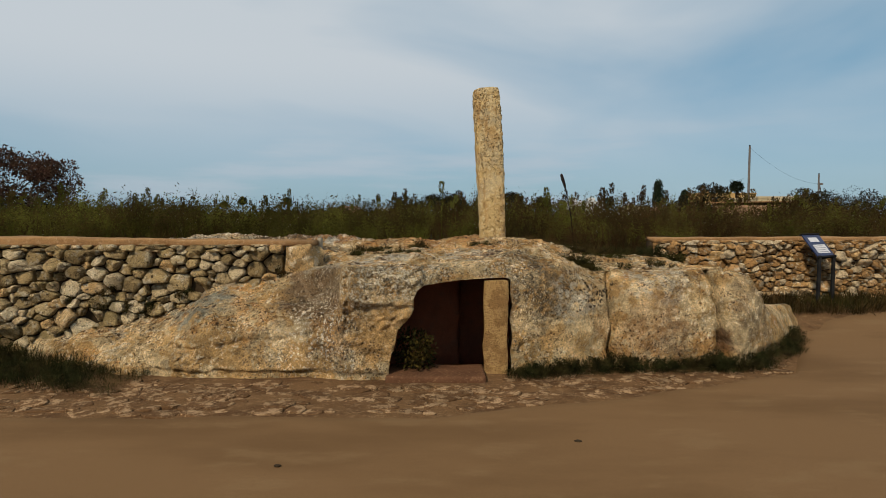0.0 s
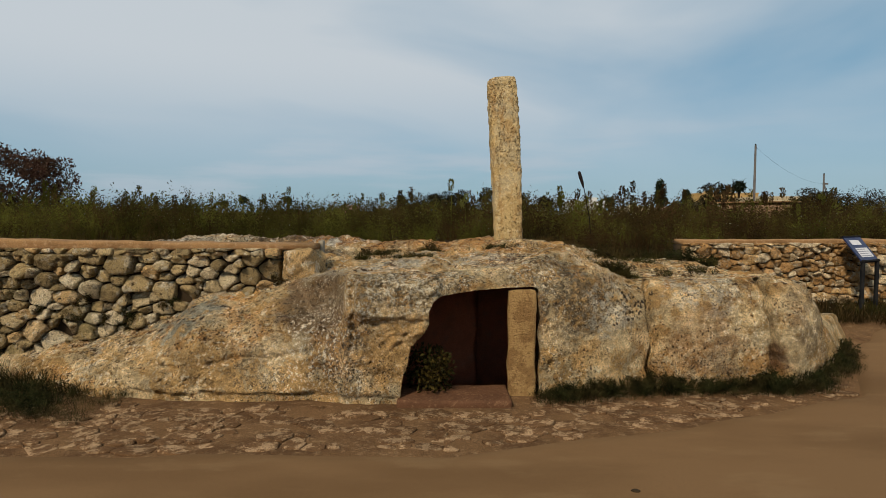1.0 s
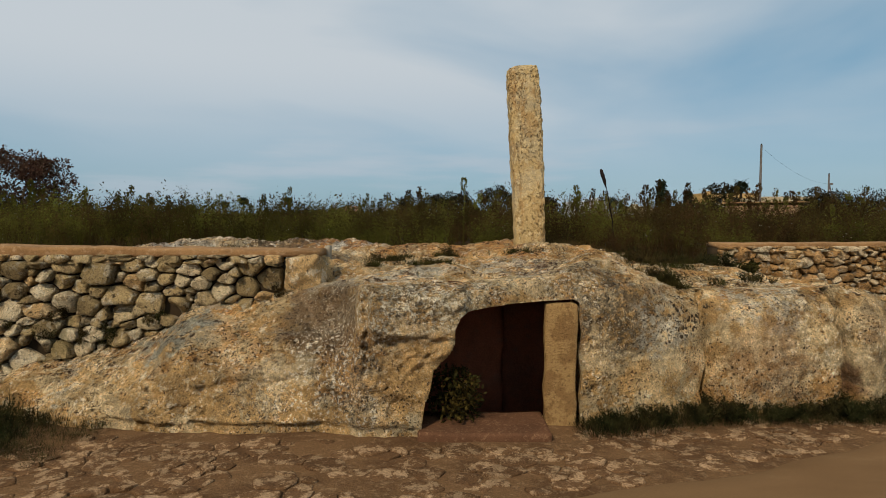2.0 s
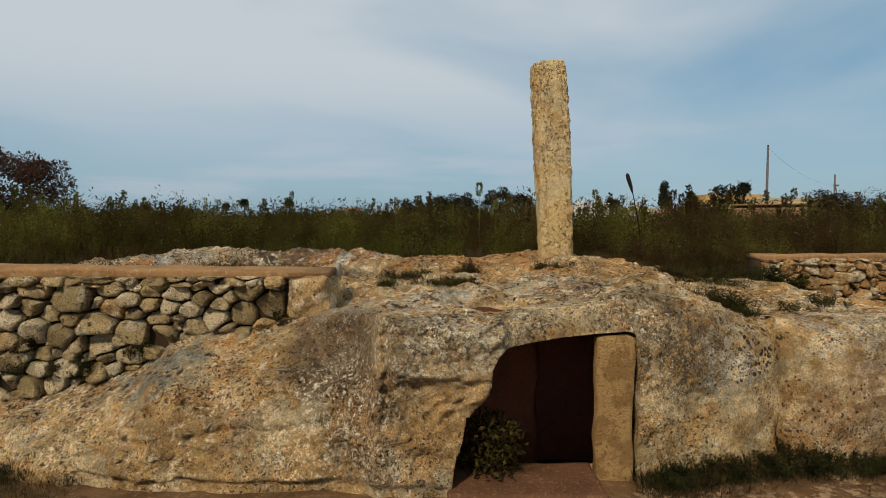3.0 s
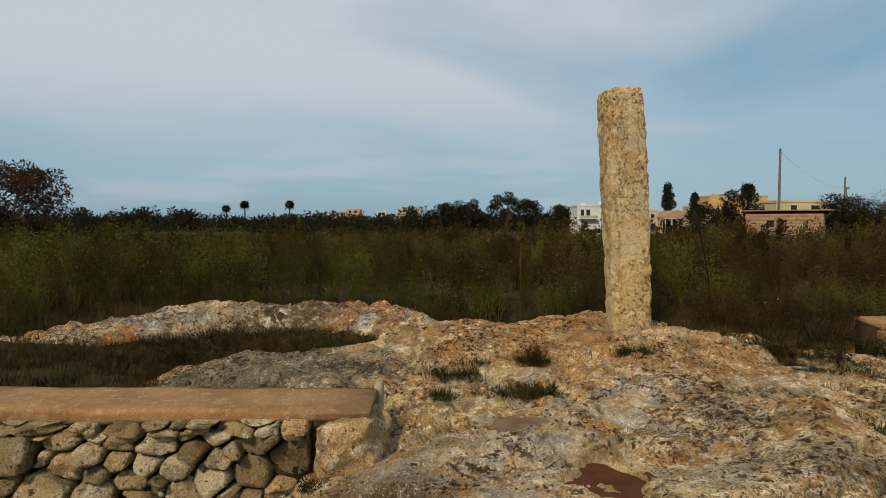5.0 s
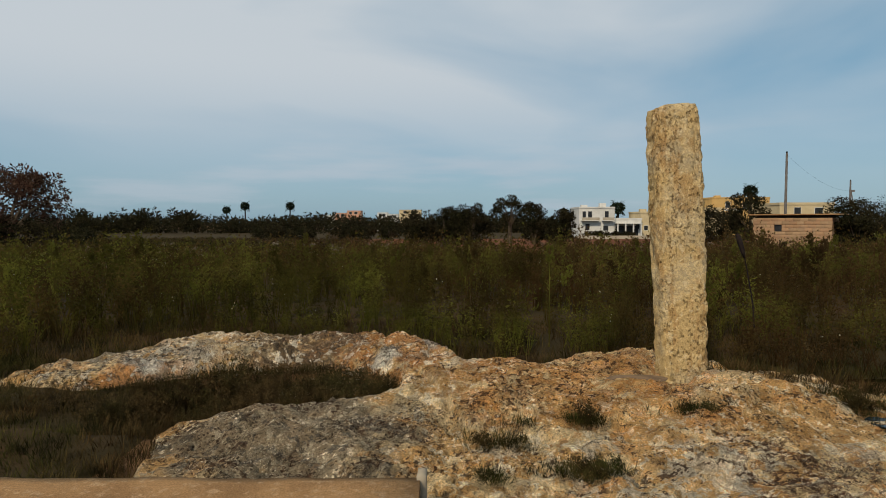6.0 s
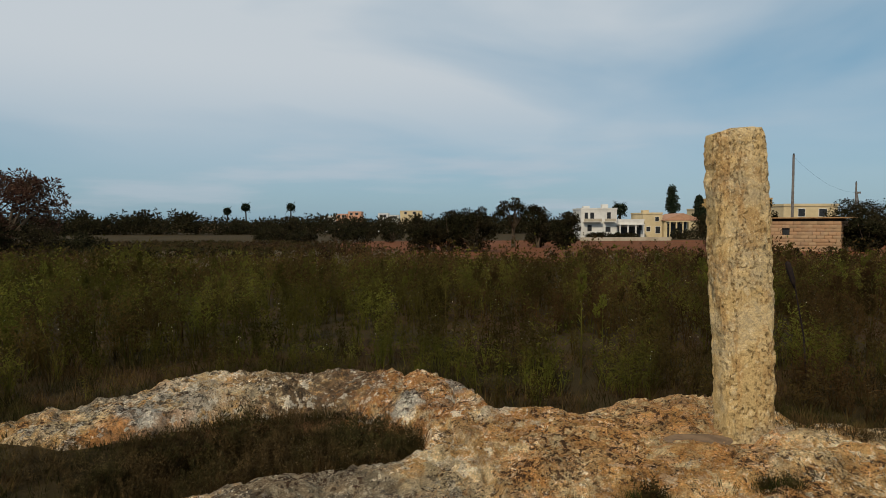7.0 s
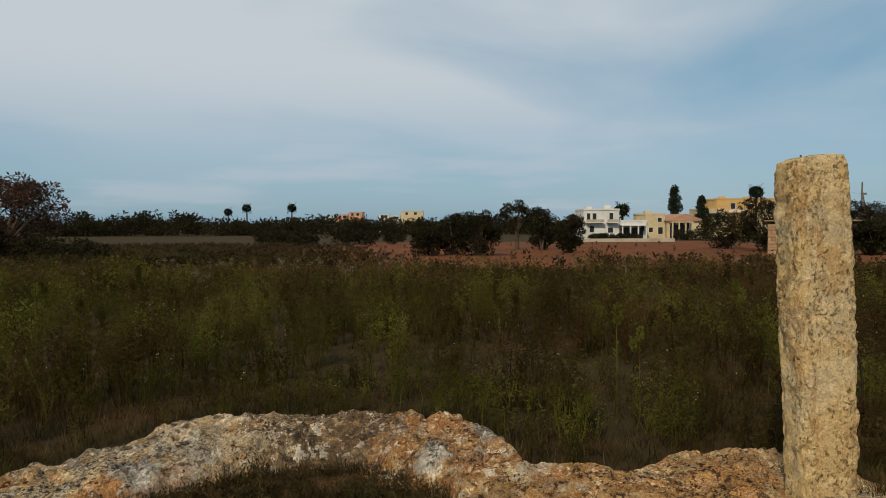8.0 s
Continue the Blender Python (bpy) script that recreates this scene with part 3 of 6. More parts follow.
def sheet(name, xs, ys, height, mat, rough=0.0):
    verts = [(x, y, height(x, y) + (rough * fbm(x, y, 0.0, 1.7, 4) if rough and abs(x) < 80 and abs(y) < 80 else 0.0)) for y in ys for x in xs]
    n = len(xs)
    faces = [(j * n + i, j * n + i + 1, (j + 1) * n + i + 1, (j + 1) * n + i) for j in range(len(ys) - 1) for i in range(n - 1)]
    return data_mesh(name, verts, faces, mat, True)


solo("ground", sheet("ground", gx, gy, lambda x, y: ground_z(x, y) - 0.02, VERGE, 0.012), None, "brown trodden earth and stony field ground", "ground", kind="structure")


def road_edge(x):
    return float(np.interp(x, [-40, -3, 0, 1.5, 3.4, 4.4, 5.3, 7.0, 40], [4.45, 4.63, 4.66, 5.12, 5.9, 7.4, 8.3, 8.85, 13.0])) + (0.05 + 0.12 * smooth_step(2.5, 4.5, x)) * fbm(x, 3.0, 0.0, 1.1, 3)


def road_mesh():
    xs = np.unique(np.concatenate([np.linspace(-60, -6, 28), np.arange(-6, 8, 0.1), np.linspace(8, 60, 27)]))
    steps = np.concatenate([np.linspace(0, 0.9, 40), np.linspace(0.91, 1, 12)])
    verts = []
    for s in steps:
        for x in xs:
            y = -9 + s * (road_edge(x) + 9)
            z = ground_z(x, y) + 0.008 + 0.006 * fbm(x, y, 0, 0.7, 3)
            verts.append((x, y, z - (0.05 if s == 1 else 0.0)))
    n = len(xs)
    faces = [(j * n + i, j * n + i + 1, (j + 1) * n + i + 1, (j + 1) * n + i) for j in range(len(steps) - 1) for i in range(n - 1)]
    return data_mesh("road", verts, faces, SAND, True)


solo("road", road_mesh(), None, "dusty beige country road with a worn edge", "road", kind="structure")
solo("ploughed_field", sheet("ploughed_field", np.linspace(-16, 46, 60), np.linspace(30, 118, 66), lambda x, y: ground_z(x, y) + 0.16, REDSOIL, 0.08), None, "bare red ploughed soil beyond the weeds", "field", kind="structure")
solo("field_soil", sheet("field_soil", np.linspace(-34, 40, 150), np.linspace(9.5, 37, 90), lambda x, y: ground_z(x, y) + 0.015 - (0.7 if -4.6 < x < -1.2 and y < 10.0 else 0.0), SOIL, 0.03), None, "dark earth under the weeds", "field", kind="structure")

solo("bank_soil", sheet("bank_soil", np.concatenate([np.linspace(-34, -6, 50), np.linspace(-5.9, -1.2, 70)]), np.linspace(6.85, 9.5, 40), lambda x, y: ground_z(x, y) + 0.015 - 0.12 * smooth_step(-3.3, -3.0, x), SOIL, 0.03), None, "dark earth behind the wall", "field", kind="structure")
solo("far_field", sheet("far_field", np.linspace(-320, 320, 90), np.linspace(36.5, 420, 80), lambda x, y: ground_z(x, y) + 0.11, DRYFIELD, 0.02), None, "dull brown-green grassland reaching the far trees", "field", kind="structure")

# ---- rock outcrop with the crypt door ----
RX = [-4.8, -4.0, -3.3, -2.9, -2.6, -2.42, -2.26, -1.8, -1.27, -1.0, -0.88, -0.82, -0.4, 0.0, 0.4, 0.75, 1.0, 1.6, 2.4, 3.0, 3.2, 3.36, 3.46, 4.0, 4.5, 4.9]
R_BASE_Y = [6.35, 6.1, 5.85, 5.75, 5.69, 5.66, 5.62, 5.6, 5.62, 5.62, 5.60, 5.57, 5.60, 5.64, 5.76, 5.86, 5.92, 6.05, 6.08, 6.12, 6.22, 6.36, 6.5, 7.0, 7.6, 8.1]
R_LIP_Y = [6.5, 6.42, 6.36, 6.36, 6.36, 6.36, 6.36, 6.37, 6.28, 6.15, 6.02, 5.80, 5.76, 5.82, 5.90, 6.05, 6.20, 6.32, 6.30, 6.36, 6.46, 6.62, 6.8, 7.3, 7.9, 8.4]
R_LIP_Z = [0.16, 0.24, 0.34, 0.42, 0.50, 0.60, 0.75, 0.82, 0.91, 0.95, 0.96, 0.99, 1.00, 1.01, 1.05, 1.10, 1.08, 0.90, 0.90, 0.92, 0.89, 0.74, 0.52, 0.41, 0.33, 0.12]
R_FLAT_Z = [0.55, 0.72, 0.85, 0.93, 0.96, 0.97, 0.98, 0.98, 0.99, 1.0, 1.0, 1.01, 1.01, 1.0, 1.02, 1.05, 1.05, 0.95, 0.90, 0.88, 0.86, 0.72, 0.52, 0.36, 0.22, 0.08]
R_STEEP = [0.3, 0.3, 0.25, 0.2, 0.2, 0.2, 0.25, 0.3, 0.4, 0.55, 0.75, 1.0, 1.0, 1.0, 1.0, 1.0, 0.95, 0.85, 0.85, 0.85, 0.85, 0.8, 0.7, 0.4, 0.3, 0.3]
BACK_X = [-5.4, -4.95, -4.45, -4.2, -3.5, -2.97, -2.0, -1.78, -1.43, -1.15, -0.95, -0.3, 0.4, 1.2, 2.0, 3.0, 5.0]
BACK_Y = [9.2, 9.65, 10.12, 10.65, 10.68, 10.82, 10.9, 10.65, 10.78, 10.4, 9.75, 9.6, 9.9, 9.75, 9.35, 9.2, 9.2]
DOOR = [(-0.41, -0.06), (-0.385, 0.12), (-0.372, 0.20), (-0.33, 0.33), (-0.312, 0.43), (-0.215, 0.53), (-0.172, 0.61), (-0.165, 0.72), (-0.135, 0.79), (-0.09, 0.82), (0.05, 0.845), (0.27, 0.868), (0.45, 0.876), (0.68, 0.878), (0.722, 0.85), (0.715, 0.74), (0.738, 0.62), (0.712, 0.50), (0.728, 0.42), (0.742, 0.30), (0.722, 0.18), (0.735, 0.05), (0.735, -0.06)]


def gauss(x, c, s):
    return math.exp(-((x - c) / s) ** 2)


def rock_top(x, y):
    """Height of the rock's upper side."""
    lip_y, lip_z, flat = (float(np.interp(x, RX, a)) for a in (R_LIP_Y, R_LIP_Z, R_FLAT_Z))
    z = lip_z + (flat - lip_z) * smooth_step(lip_y, lip_y + 0.55, y)
    z += 0.13 * gauss(x, 1.0, 0.26) * gauss(y, 6.6, 0.42)
    wob = 0.12 * fbm(x, y, 5.0, 1.4, 3)
    # terrace on which the standing stone is set
    rim = 0.0
    if y > 8.5 and x < -0.85:
        r = rim_front(x)
        rim = smooth_step(r - 0.08 - 0.25 * window(x, -4.7, -3.3, 0.2), r + 0.42, y + 0.6 * wob) * (1 - smooth_step(-1.60, -0.95, x + 0.5 * wob))
    z += 0.03 * smooth_step(7.2, 8.2, y) * (1 - smooth_step(1.8, 2.5, x)) + 0.02 * window(y, 7.2, 8.6, 0.2) * smooth_step(-1.3, -1.7, x)
    z += 0.075 * (1 - rim) * smooth_step(7.55, 7.85, y + wob - 0.5 * smooth_step(-1.3, -0.6, x)) * smooth_step(-1.38, -1.32, x - 0.27 * (9.35 - y) + 0.12 * wob) * (1 - smooth_step(1.55, 2.3, x))
    if y > 6.85 and x < -1.3:
        # the slab ends in a ragged line; behind it a grassy hollow, then the rim
        edge = float(np.interp(y, [7.2, 8.2], [-2.80, -3.26]))
        z -= 0.30 * (1 - smooth_step(edge - 0.10, edge + 0.12, x + 1.2 * wob)) * smooth_step(6.85, 7.0, y) * smooth_step(-3.6, -3.3, x)
        f, r = pit_front(x), rim_front(x)
        z -= 0.24 * smooth_step(f - 0.03, f + 0.06, y + 0.4 * wob) * (1 - smooth_step(-1.56, -1.46, x + 0.3 * wob))
        z += (1.13 - z) * rim
        z -= rim * (0.07 * gauss(x, -2.4, 0.5) * gauss(y, 10.25, 0.3) + 0.11 * (1 - smooth_step(-5.4, -3.3, x)))
    z -= 0.30 * (1 - rim) * (1 - smooth_step(-3.6, -3.3, x))
    z -= 0.07 * math.exp(-((x - 0.82) / 0.3) ** 2 - ((y - 8.80) / 0.28) ** 2)
    # solution hollows
    d = math.hypot((x + 0.17) / 0.19, (y - 6.1) / 0.23) + 0.35 * fbm(x, y, 2.0, 5.0, 2)
    z -= 0.06 * (1 - smooth_step(0.75, 1.05, d))
    d = math.hypot((x + 0.38) / 0.20, (y - 6.78) / 0.16) + 0.45 * fbm(x, y, 3.0, 5.0, 2)
    z -= 0.035 * (1 - smooth_step(0.75, 1.05, d))
    d = math.hypot((x - 2.0) / 0.22, (y - 8.3) / 0.26) + 0.3 * fbm(x, y, 6.0, 4.0, 2)
    z -= 0.07 * (1 - smooth_step(0.75, 1.15, d))
    back = float(np.interp(x, BACK_X, BACK_Y)) + 0.12 * fbm(x, 1.0, 0.0, 2.3, 3)
    z -= 0.55 * smooth_step(back - 0.22, back + 0.25, y) ** 1.5
    return z


def relief(x, y, z):
    """Rough, pitted surface: broad swells, ledges and small holes."""
    zone = 0.35 + 0.65 * smooth_step(-0.15, 0.25, fbm(x + 3, y, z, 1.3, 2))
    a = 0.045 * fbm(x, y, z, 1.5, 3) + 0.034 * zone * fbm(x + 7, y, z * 1.8, 4.2, 4)
    pits = noise.noise(Vector((x * 9, y * 9, z * 13)))
    holes = noise.noise(Vector((x * 19, y * 19 + 5, z * 19)))
    fine = 0.016 * fbm(x, y + 3, z, 17.0, 3)
    ledge = 0.022 * abs(fbm(x * 0.8, y * 0.8, z * 2.6, 3.0, 3))
    return a + zone * (fine - ledge) - (0.02 + 0.05 * zone) * max(0.0, pits - 0.25) - 0.05 * zone * max(0.0, holes - 0.30)


def crust(x, y):
    """Knobs and solution holes of the upper side."""
    knob = 0.040 * (0.4 - abs(fbm(x, y, 1.0, 2.6, 4)))
    hole = noise.noise(Vector((x * 7.5, y * 7.5, 3.0)))
    tiny = noise.noise(Vector((x * 28, y * 28, 5.0)))
    small = noise.noise(Vector((x * 15, y * 15, 8.0)))
    # flaky ledges, strongest on the rim behind the hollow
    h = fbm(x * 0.7, y * 1.3, 2.0, 2.4, 4)
    h += 0.25 * fbm(x, y, 4.0, 6.0, 3)
    ledge = math.floor(h / 0.16) * 0.16 + 0.16 * smooth_step(0.78, 1.0, (h / 0.16) % 1.0)
    knob += (0.07 + 0.04 * smooth_step(9.0, 9.5, y) * smooth_step(-0.9, -1.5, x)) * ledge
    return knob - 0.07 * max(0.0, hole - 0.28) - 0.08 * max(0.0, small - 0.24) - 0.05 * max(0.0, tiny - 0.22) - 0.010


def in_poly(x, z, poly):
    inside = False
    for (x0, z0), (x1, z1) in zip(poly, poly[1:] + poly[:1]):
        if (z0 > z) != (z1 > z) and x < x0 + (z - z0) * (x1 - x0) / (z1 - z0):
            inside = not inside
    return inside


def nearest_on(x, z, poly):
    best = None
    for (x0, z0), (x1, z1) in zip(poly, poly[1:] + poly[:1]):
        dx, dz = x1 - x0, z1 - z0
        t = min(1.0, max(0.0, ((x - x0) * dx + (z - z0) * dz) / (dx * dx + dz * dz)))
        px, pz = x0 + t * dx, z0 + t * dz
        d = math.hypot(px - x, pz - z)
        if best is None or d < best[0]:
            best = (d, px, pz)
    return best


def rock_mesh():
    xs = np.concatenate([np.arange(-5.4, -3.0, 0.018), np.arange(-3.0, -1.2, 0.014), np.arange(-1.2, 1.2, 0.0115), np.arange(1.2, 2.6, 0.014), np.arange(2.6, 4.9, 0.022)])
    nf = 94
    depth = np.concatenate([np.linspace(0, 1, 300)[1:] ** 1.2])
    columns = {x: [float(np.interp(x, RX, a)) for a in (R_BASE_Y, R_LIP_Y, R_LIP_Z, R_STEEP)] for x in xs}
    n = len(xs)
    verts, flat = [], []
    for r in range(nf):
        s = r / (nf - 1)
        for x in xs:
            yb, yt, zt, st = columns[x]
            th = s * math.pi / 2
            z = -0.1 + (zt + 0.1) * (st * math.sin(th) ** 0.8 + (1 - st) * s)
            y = yb + (yt - yb) * (st * (1 - math.cos(th)) ** 1.6 + (1 - st) * s ** 1.1)
            if -0.45 < x < 0.8 and s < 0.95:
                d, px, pz = nearest_on(x, z, DOOR)
                if d < 0.0075:
                    x, z = px, pz
            flat.append((x, z))
            # cut-back below the bulge over the door, joints and stained recess
            wavy = 0.03 * fbm(x, 0, z, 3, 3)
            under = 0.69 + 0.03 * math.sin(5.0 * x) + 0.4 * wavy
            y -= 0.075 * smooth_step(under - 0.06, under + 0.04, z) * window(x + wavy, -0.735, -0.08, 0.035) * (1 - smooth_step(0.9, 1.0, s))
            # the brow's blunt left side and the cleft running down from it
            cleft = -0.765 + 0.06 * (0.97 - z) * smooth_step(0.5, 0.9, z) + 0.05 * fbm(0, 0, z, 4, 3)
            fade = 1 - smooth_step(0.84, 0.99, s)
            y += fade * 0.04 * gauss(x, cleft, 0.026) * smooth_step(0.28, 0.55, z) + fade * 0.06 * smooth_step(0.0, -0.12, x - cleft) * smooth_step(-0.75, -0.3, x - cleft) * smooth_step(0.35, 0.7, z)
            # flaking ledges low on the long side
            y += 0.02 * gauss(z, 0.30 + 0.12 * (x + 1.6) + 0.06 * fbm(x, 3, 0, 1.6, 3), 0.018) * window(x, -2.5, -1.2, 0.2)
            y += 0.11 * gauss(x, 1.72 + 0.05 * fbm(0, 1, z, 4, 3), 0.022) * (1 - smooth_step(0.9, 1.0, s))
            xc = 2.76 + 0.13 * (0.86 - z) + 0.04 * fbm(0, 2, z, 4, 3)
            y += 0.22 * gauss(x, xc, 0.026 + 0.03 * (1 - smooth_step(0.1, 0.4, z))) * (1 - smooth_step(0.93, 1.0, s))
            # each block between the joints swells outwards
            for c, half in ((1.24, 0.48), (2.25, 0.53), (3.2, 0.40)):
                u = abs(x - c - (0.13 * (0.55 - z) if c > 2 else 0.0)) / half
                y -= 0.07 * max(0.0, 1 - u ** 3) * math.sin(math.pi * min(1.0, 0.15 + 0.75 * s))
            y += fade * 0.13 * gauss(x, -1.05, 0.17) * gauss(z, 0.73, 0.12)
            y += 0.05 * (1 - smooth_step(0.02, 0.07, z + 0.02 * fbm(x, 0, 0, 4, 2))) * window(x, -2.6, -0.4, 0.1)
            d = relief(x, y, z) * (1 - 0.45 * smooth_step(0.7, 1.0, x) * (1 - smooth_step(0.8, 0.95, s)))
            edge = min(1.0, (nearest_on(x, z, DOOR)[0] / 0.05 + 0.35)) if -0.5 < x < 0.85 else 1.0
            verts.append((x + 0.3 * d * (edge if edge < 1 else 1), y - d * edge, z + 0.5 * d * edge * s))
    for s in depth:
        for x in xs:
            yt = columns[x][1]
            y = yt + s * (11.6 - yt)
            z = rock_top(x, y)
            k = min(1.0, (y - yt) / 0.4)
            d = relief(x, y, z) + k * crust(x, y)
            verts.append((x + 0.3 * d, y - d * (1 - k), z + d * (0.5 + 0.35 * k)))
    rows = nf + len(depth)
    faces, gone = [], set()
    for j in range(rows - 1):
        for i in range(n - 1):
            q = (j * n + i, j * n + i + 1, (j + 1) * n + i + 1, (j + 1) * n + i)
            if j < nf - 2 and -0.45 < xs[i] < 0.8:
                cx, cz = sum(flat[k][0] for k in q) / 4, sum(flat[k][1] for k in q) / 4
                if in_poly(cx, cz, DOOR):
                    gone.add((j, i))
                    continue
            faces.append(q)
    # reveal of the opening, running into the rock
    inner = {}

    def deep(k):
        if k not in inner:
            x, y, z = verts[k]
            inner[k] = len(verts)
            verts.append((x + 0.05 * (x - 0.2), y + 0.42 + 0.03 * fbm(x, y, z, 6, 2), z + 0.02 * (z - 0.4)))
        return inner[k]

    for j, i in sorted(gone):
        q = (j * n + i, j * n + i + 1, (j + 1) * n + i + 1, (j + 1) * n + i)
        for (dj, di), (a, b) in (((-1, 0), (0, 1)), ((0, 1), (1, 2)), ((1, 0), (2, 3)), ((0, -1), (3, 0))):
            if (j + dj, i + di) not in gone and j + dj >= 0:
                faces.append((q[a], q[b], deep(q[b]), deep(q[a])))
    return data_mesh("rock", verts, faces, ROCK, True)


outcrop = thing("rock_outcrop", "ochre limestone outcrop with grey lichen, hollowed by a low doorway", "rock")
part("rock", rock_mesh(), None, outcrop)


def rough_block(x0, x1, y0, y1, z0, z1, amp, seed, taper=0.0, cut=0.02):
    """A hewn block: rounded box with worn, uneven faces."""
    bm = bmesh.new()
    add_box(bm, x0, x1, y0, y1, z0, z1)
    while True:
        longest = max(e.calc_length() for e in bm.edges)
        if longest < 0.045 or len(bm.faces) > 6000:
            break
        bmesh.ops.subdivide_edges(bm, edges=[e for e in bm.edges if e.calc_length() > longest * 0.55], cuts=1, use_grid_fill=True)
    c = Vector(((x0 + x1) / 2, (y0 + y1) / 2, (z0 + z1) / 2))
    h = Vector(((x1 - x0) / 2, (y1 - y0) / 2, (z1 - z0) / 2))
    for v in bm.verts:
        p = v.co - c
        near = sorted((h[k] - abs(p[k]) for k in range(3)))
        round_off = max(0.0, cut - near[1]) if near[0] < 1e-4 else 0.0
        p -= p.normalized() * round_off * 0.5
        f = 1 - taper * (p.z / h.z)
        q = Vector((p.x * f, p.y * f, p.z)) + c
        k = Vector((fbm(q.x, q.y, q.z + seed, 4.0, 3), fbm(q.x + seed, q.y, q.z, 4.0, 3), fbm(q.x, q.y + seed, q.z, 4.0, 3)))
        j = Vector((fbm(q.x, q.y, q.z + seed, 16.0, 3), fbm(q.x + seed, q.y, q.z, 16.0, 3), 0))
        v.co = q + amp * k + 0.25 * amp * j
    return bm


def chamber_side(f, n=14):
    bm = bmesh.new()
    grid = [[bm.verts.new(f(i / n, j / n)) for i in range(n + 1)] for j in range(n + 1)]
    for j in range(n):
        for i in range(n):
            bm.faces.new((grid[j][i], grid[j][i + 1], grid[j + 1][i + 1], grid[j + 1][i]))
    return bm


def crypt_chamber():
    x0, x1, y0, y1, z0, z1 = -0.62, 1.05, 6.02, 7.05, -0.45, 0.93
    r = lambda a, b: 0.05 * fbm(a * 2, b * 2, 4.0, 1.5, 4)
    part("back_wall", chamber_side(lambda a, b: (x0 + a * (x1 - x0), y1 + r(a, b), z0 + b * (z1 - z0))), CRYPT, outcrop, "dark red-stained crypt wall", True)
    part("side_wall", chamber_side(lambda a, b: (x0 + r(a, b), y0 + a * (y1 - y0), z0 + b * (z1 - z0))), CRYPT, outcrop, "", True)
    part("side_wall", chamber_side(lambda a, b: (x1 + r(a + 3, b), y0 + a * (y1 - y0), z0 + b * (z1 - z0))), CRYPT, outcrop, "", True)
    part("crypt_ceiling", chamber_side(lambda a, b: (x0 + a * (x1 - x0), y0 + b * (y1 - y0), z1 + r(a, b + 4))), CRYPT, outcrop, "", True)
    part("crypt_floor", chamber_side(lambda a, b: (x0 + a * (x1 - x0), y0 + b * (y1 - y0), z0 + 0.3 * abs(r(a, b)) + 0.05 * smooth_step(0.35, 1.0, b))), EARTH, outcrop, "earth floor with the crypt's shade put into its colour", True)
    part("pier", rough_block(-0.60, 0.27, 6.74, 7.03, z0 + 0.02, z1 - 0.02, 0.03, 12.0, cut=0.05), CRYPT, outcrop, "rock pier standing before the back wall", True)


crypt_chamber()


part("door_jamb", rough_block(0.472, 0.694, 5.835, 5.925, -0.06, 0.856, 0.012, 3.0, cut=0.015), JAMB, outcrop, "upright squared sandstone jamb", True)
part("door_sill", rough_block(-0.42, 0.475, 5.53, 5.98, -0.12, 0.035, 0.008, 9.0), SILL, outcrop, "worn flat stone sill", True)


def hollow_fill(cx, cy, rx, ry, z, seed):
    bm = bmesh.new()
    ring = [bm.verts.new((cx + rx * math.cos(a) * (1 + 0.15 * fbm(math.cos(a), math.sin(a), seed, 1.5, 2)), cy + ry * math.sin(a) * (1 + 0.15 * fbm(math.cos(a), math.sin(a), seed + 4, 1.5, 2)), z)) for a in np.linspace(0, 2 * math.pi, 29)[:-1]]
    mid = bm.verts.new((cx, cy, z - 0.008))
    for a, b in zip(ring, ring[1:] + ring[:1]):
        bm.faces.new((a, b, mid))
    return bm


part("hollow_earth", hollow_fill(-0.17, 6.1, 0.25, 0.29, rock_top(-0.17, 6.1) + 0.012, 1.0), PIT, outcrop, "red earth settled in a hollow", True)
part("hollow_earth", hollow_fill(-0.38, 6.78, 0.24, 0.19, rock_top(-0.38, 6.78) + 0.004, 2.0), MUD, outcrop, "dried brown mud in a shallow hollow", True)
part("hollow_earth", hollow_fill(0.38, 8.72, 0.24, 0.13, rock_top(0.38, 8.72) + 0.008, 7.0), MUD, outcrop, "dried grey mud beside the pillar's foot", True)
part("rock_pool", hollow_fill(2.0, 8.3, 0.11, 0.12, rock_top(2.0, 8.3) + 0.022, 5.0), POOLWATER, outcrop, "small pool of still rainwater", True)


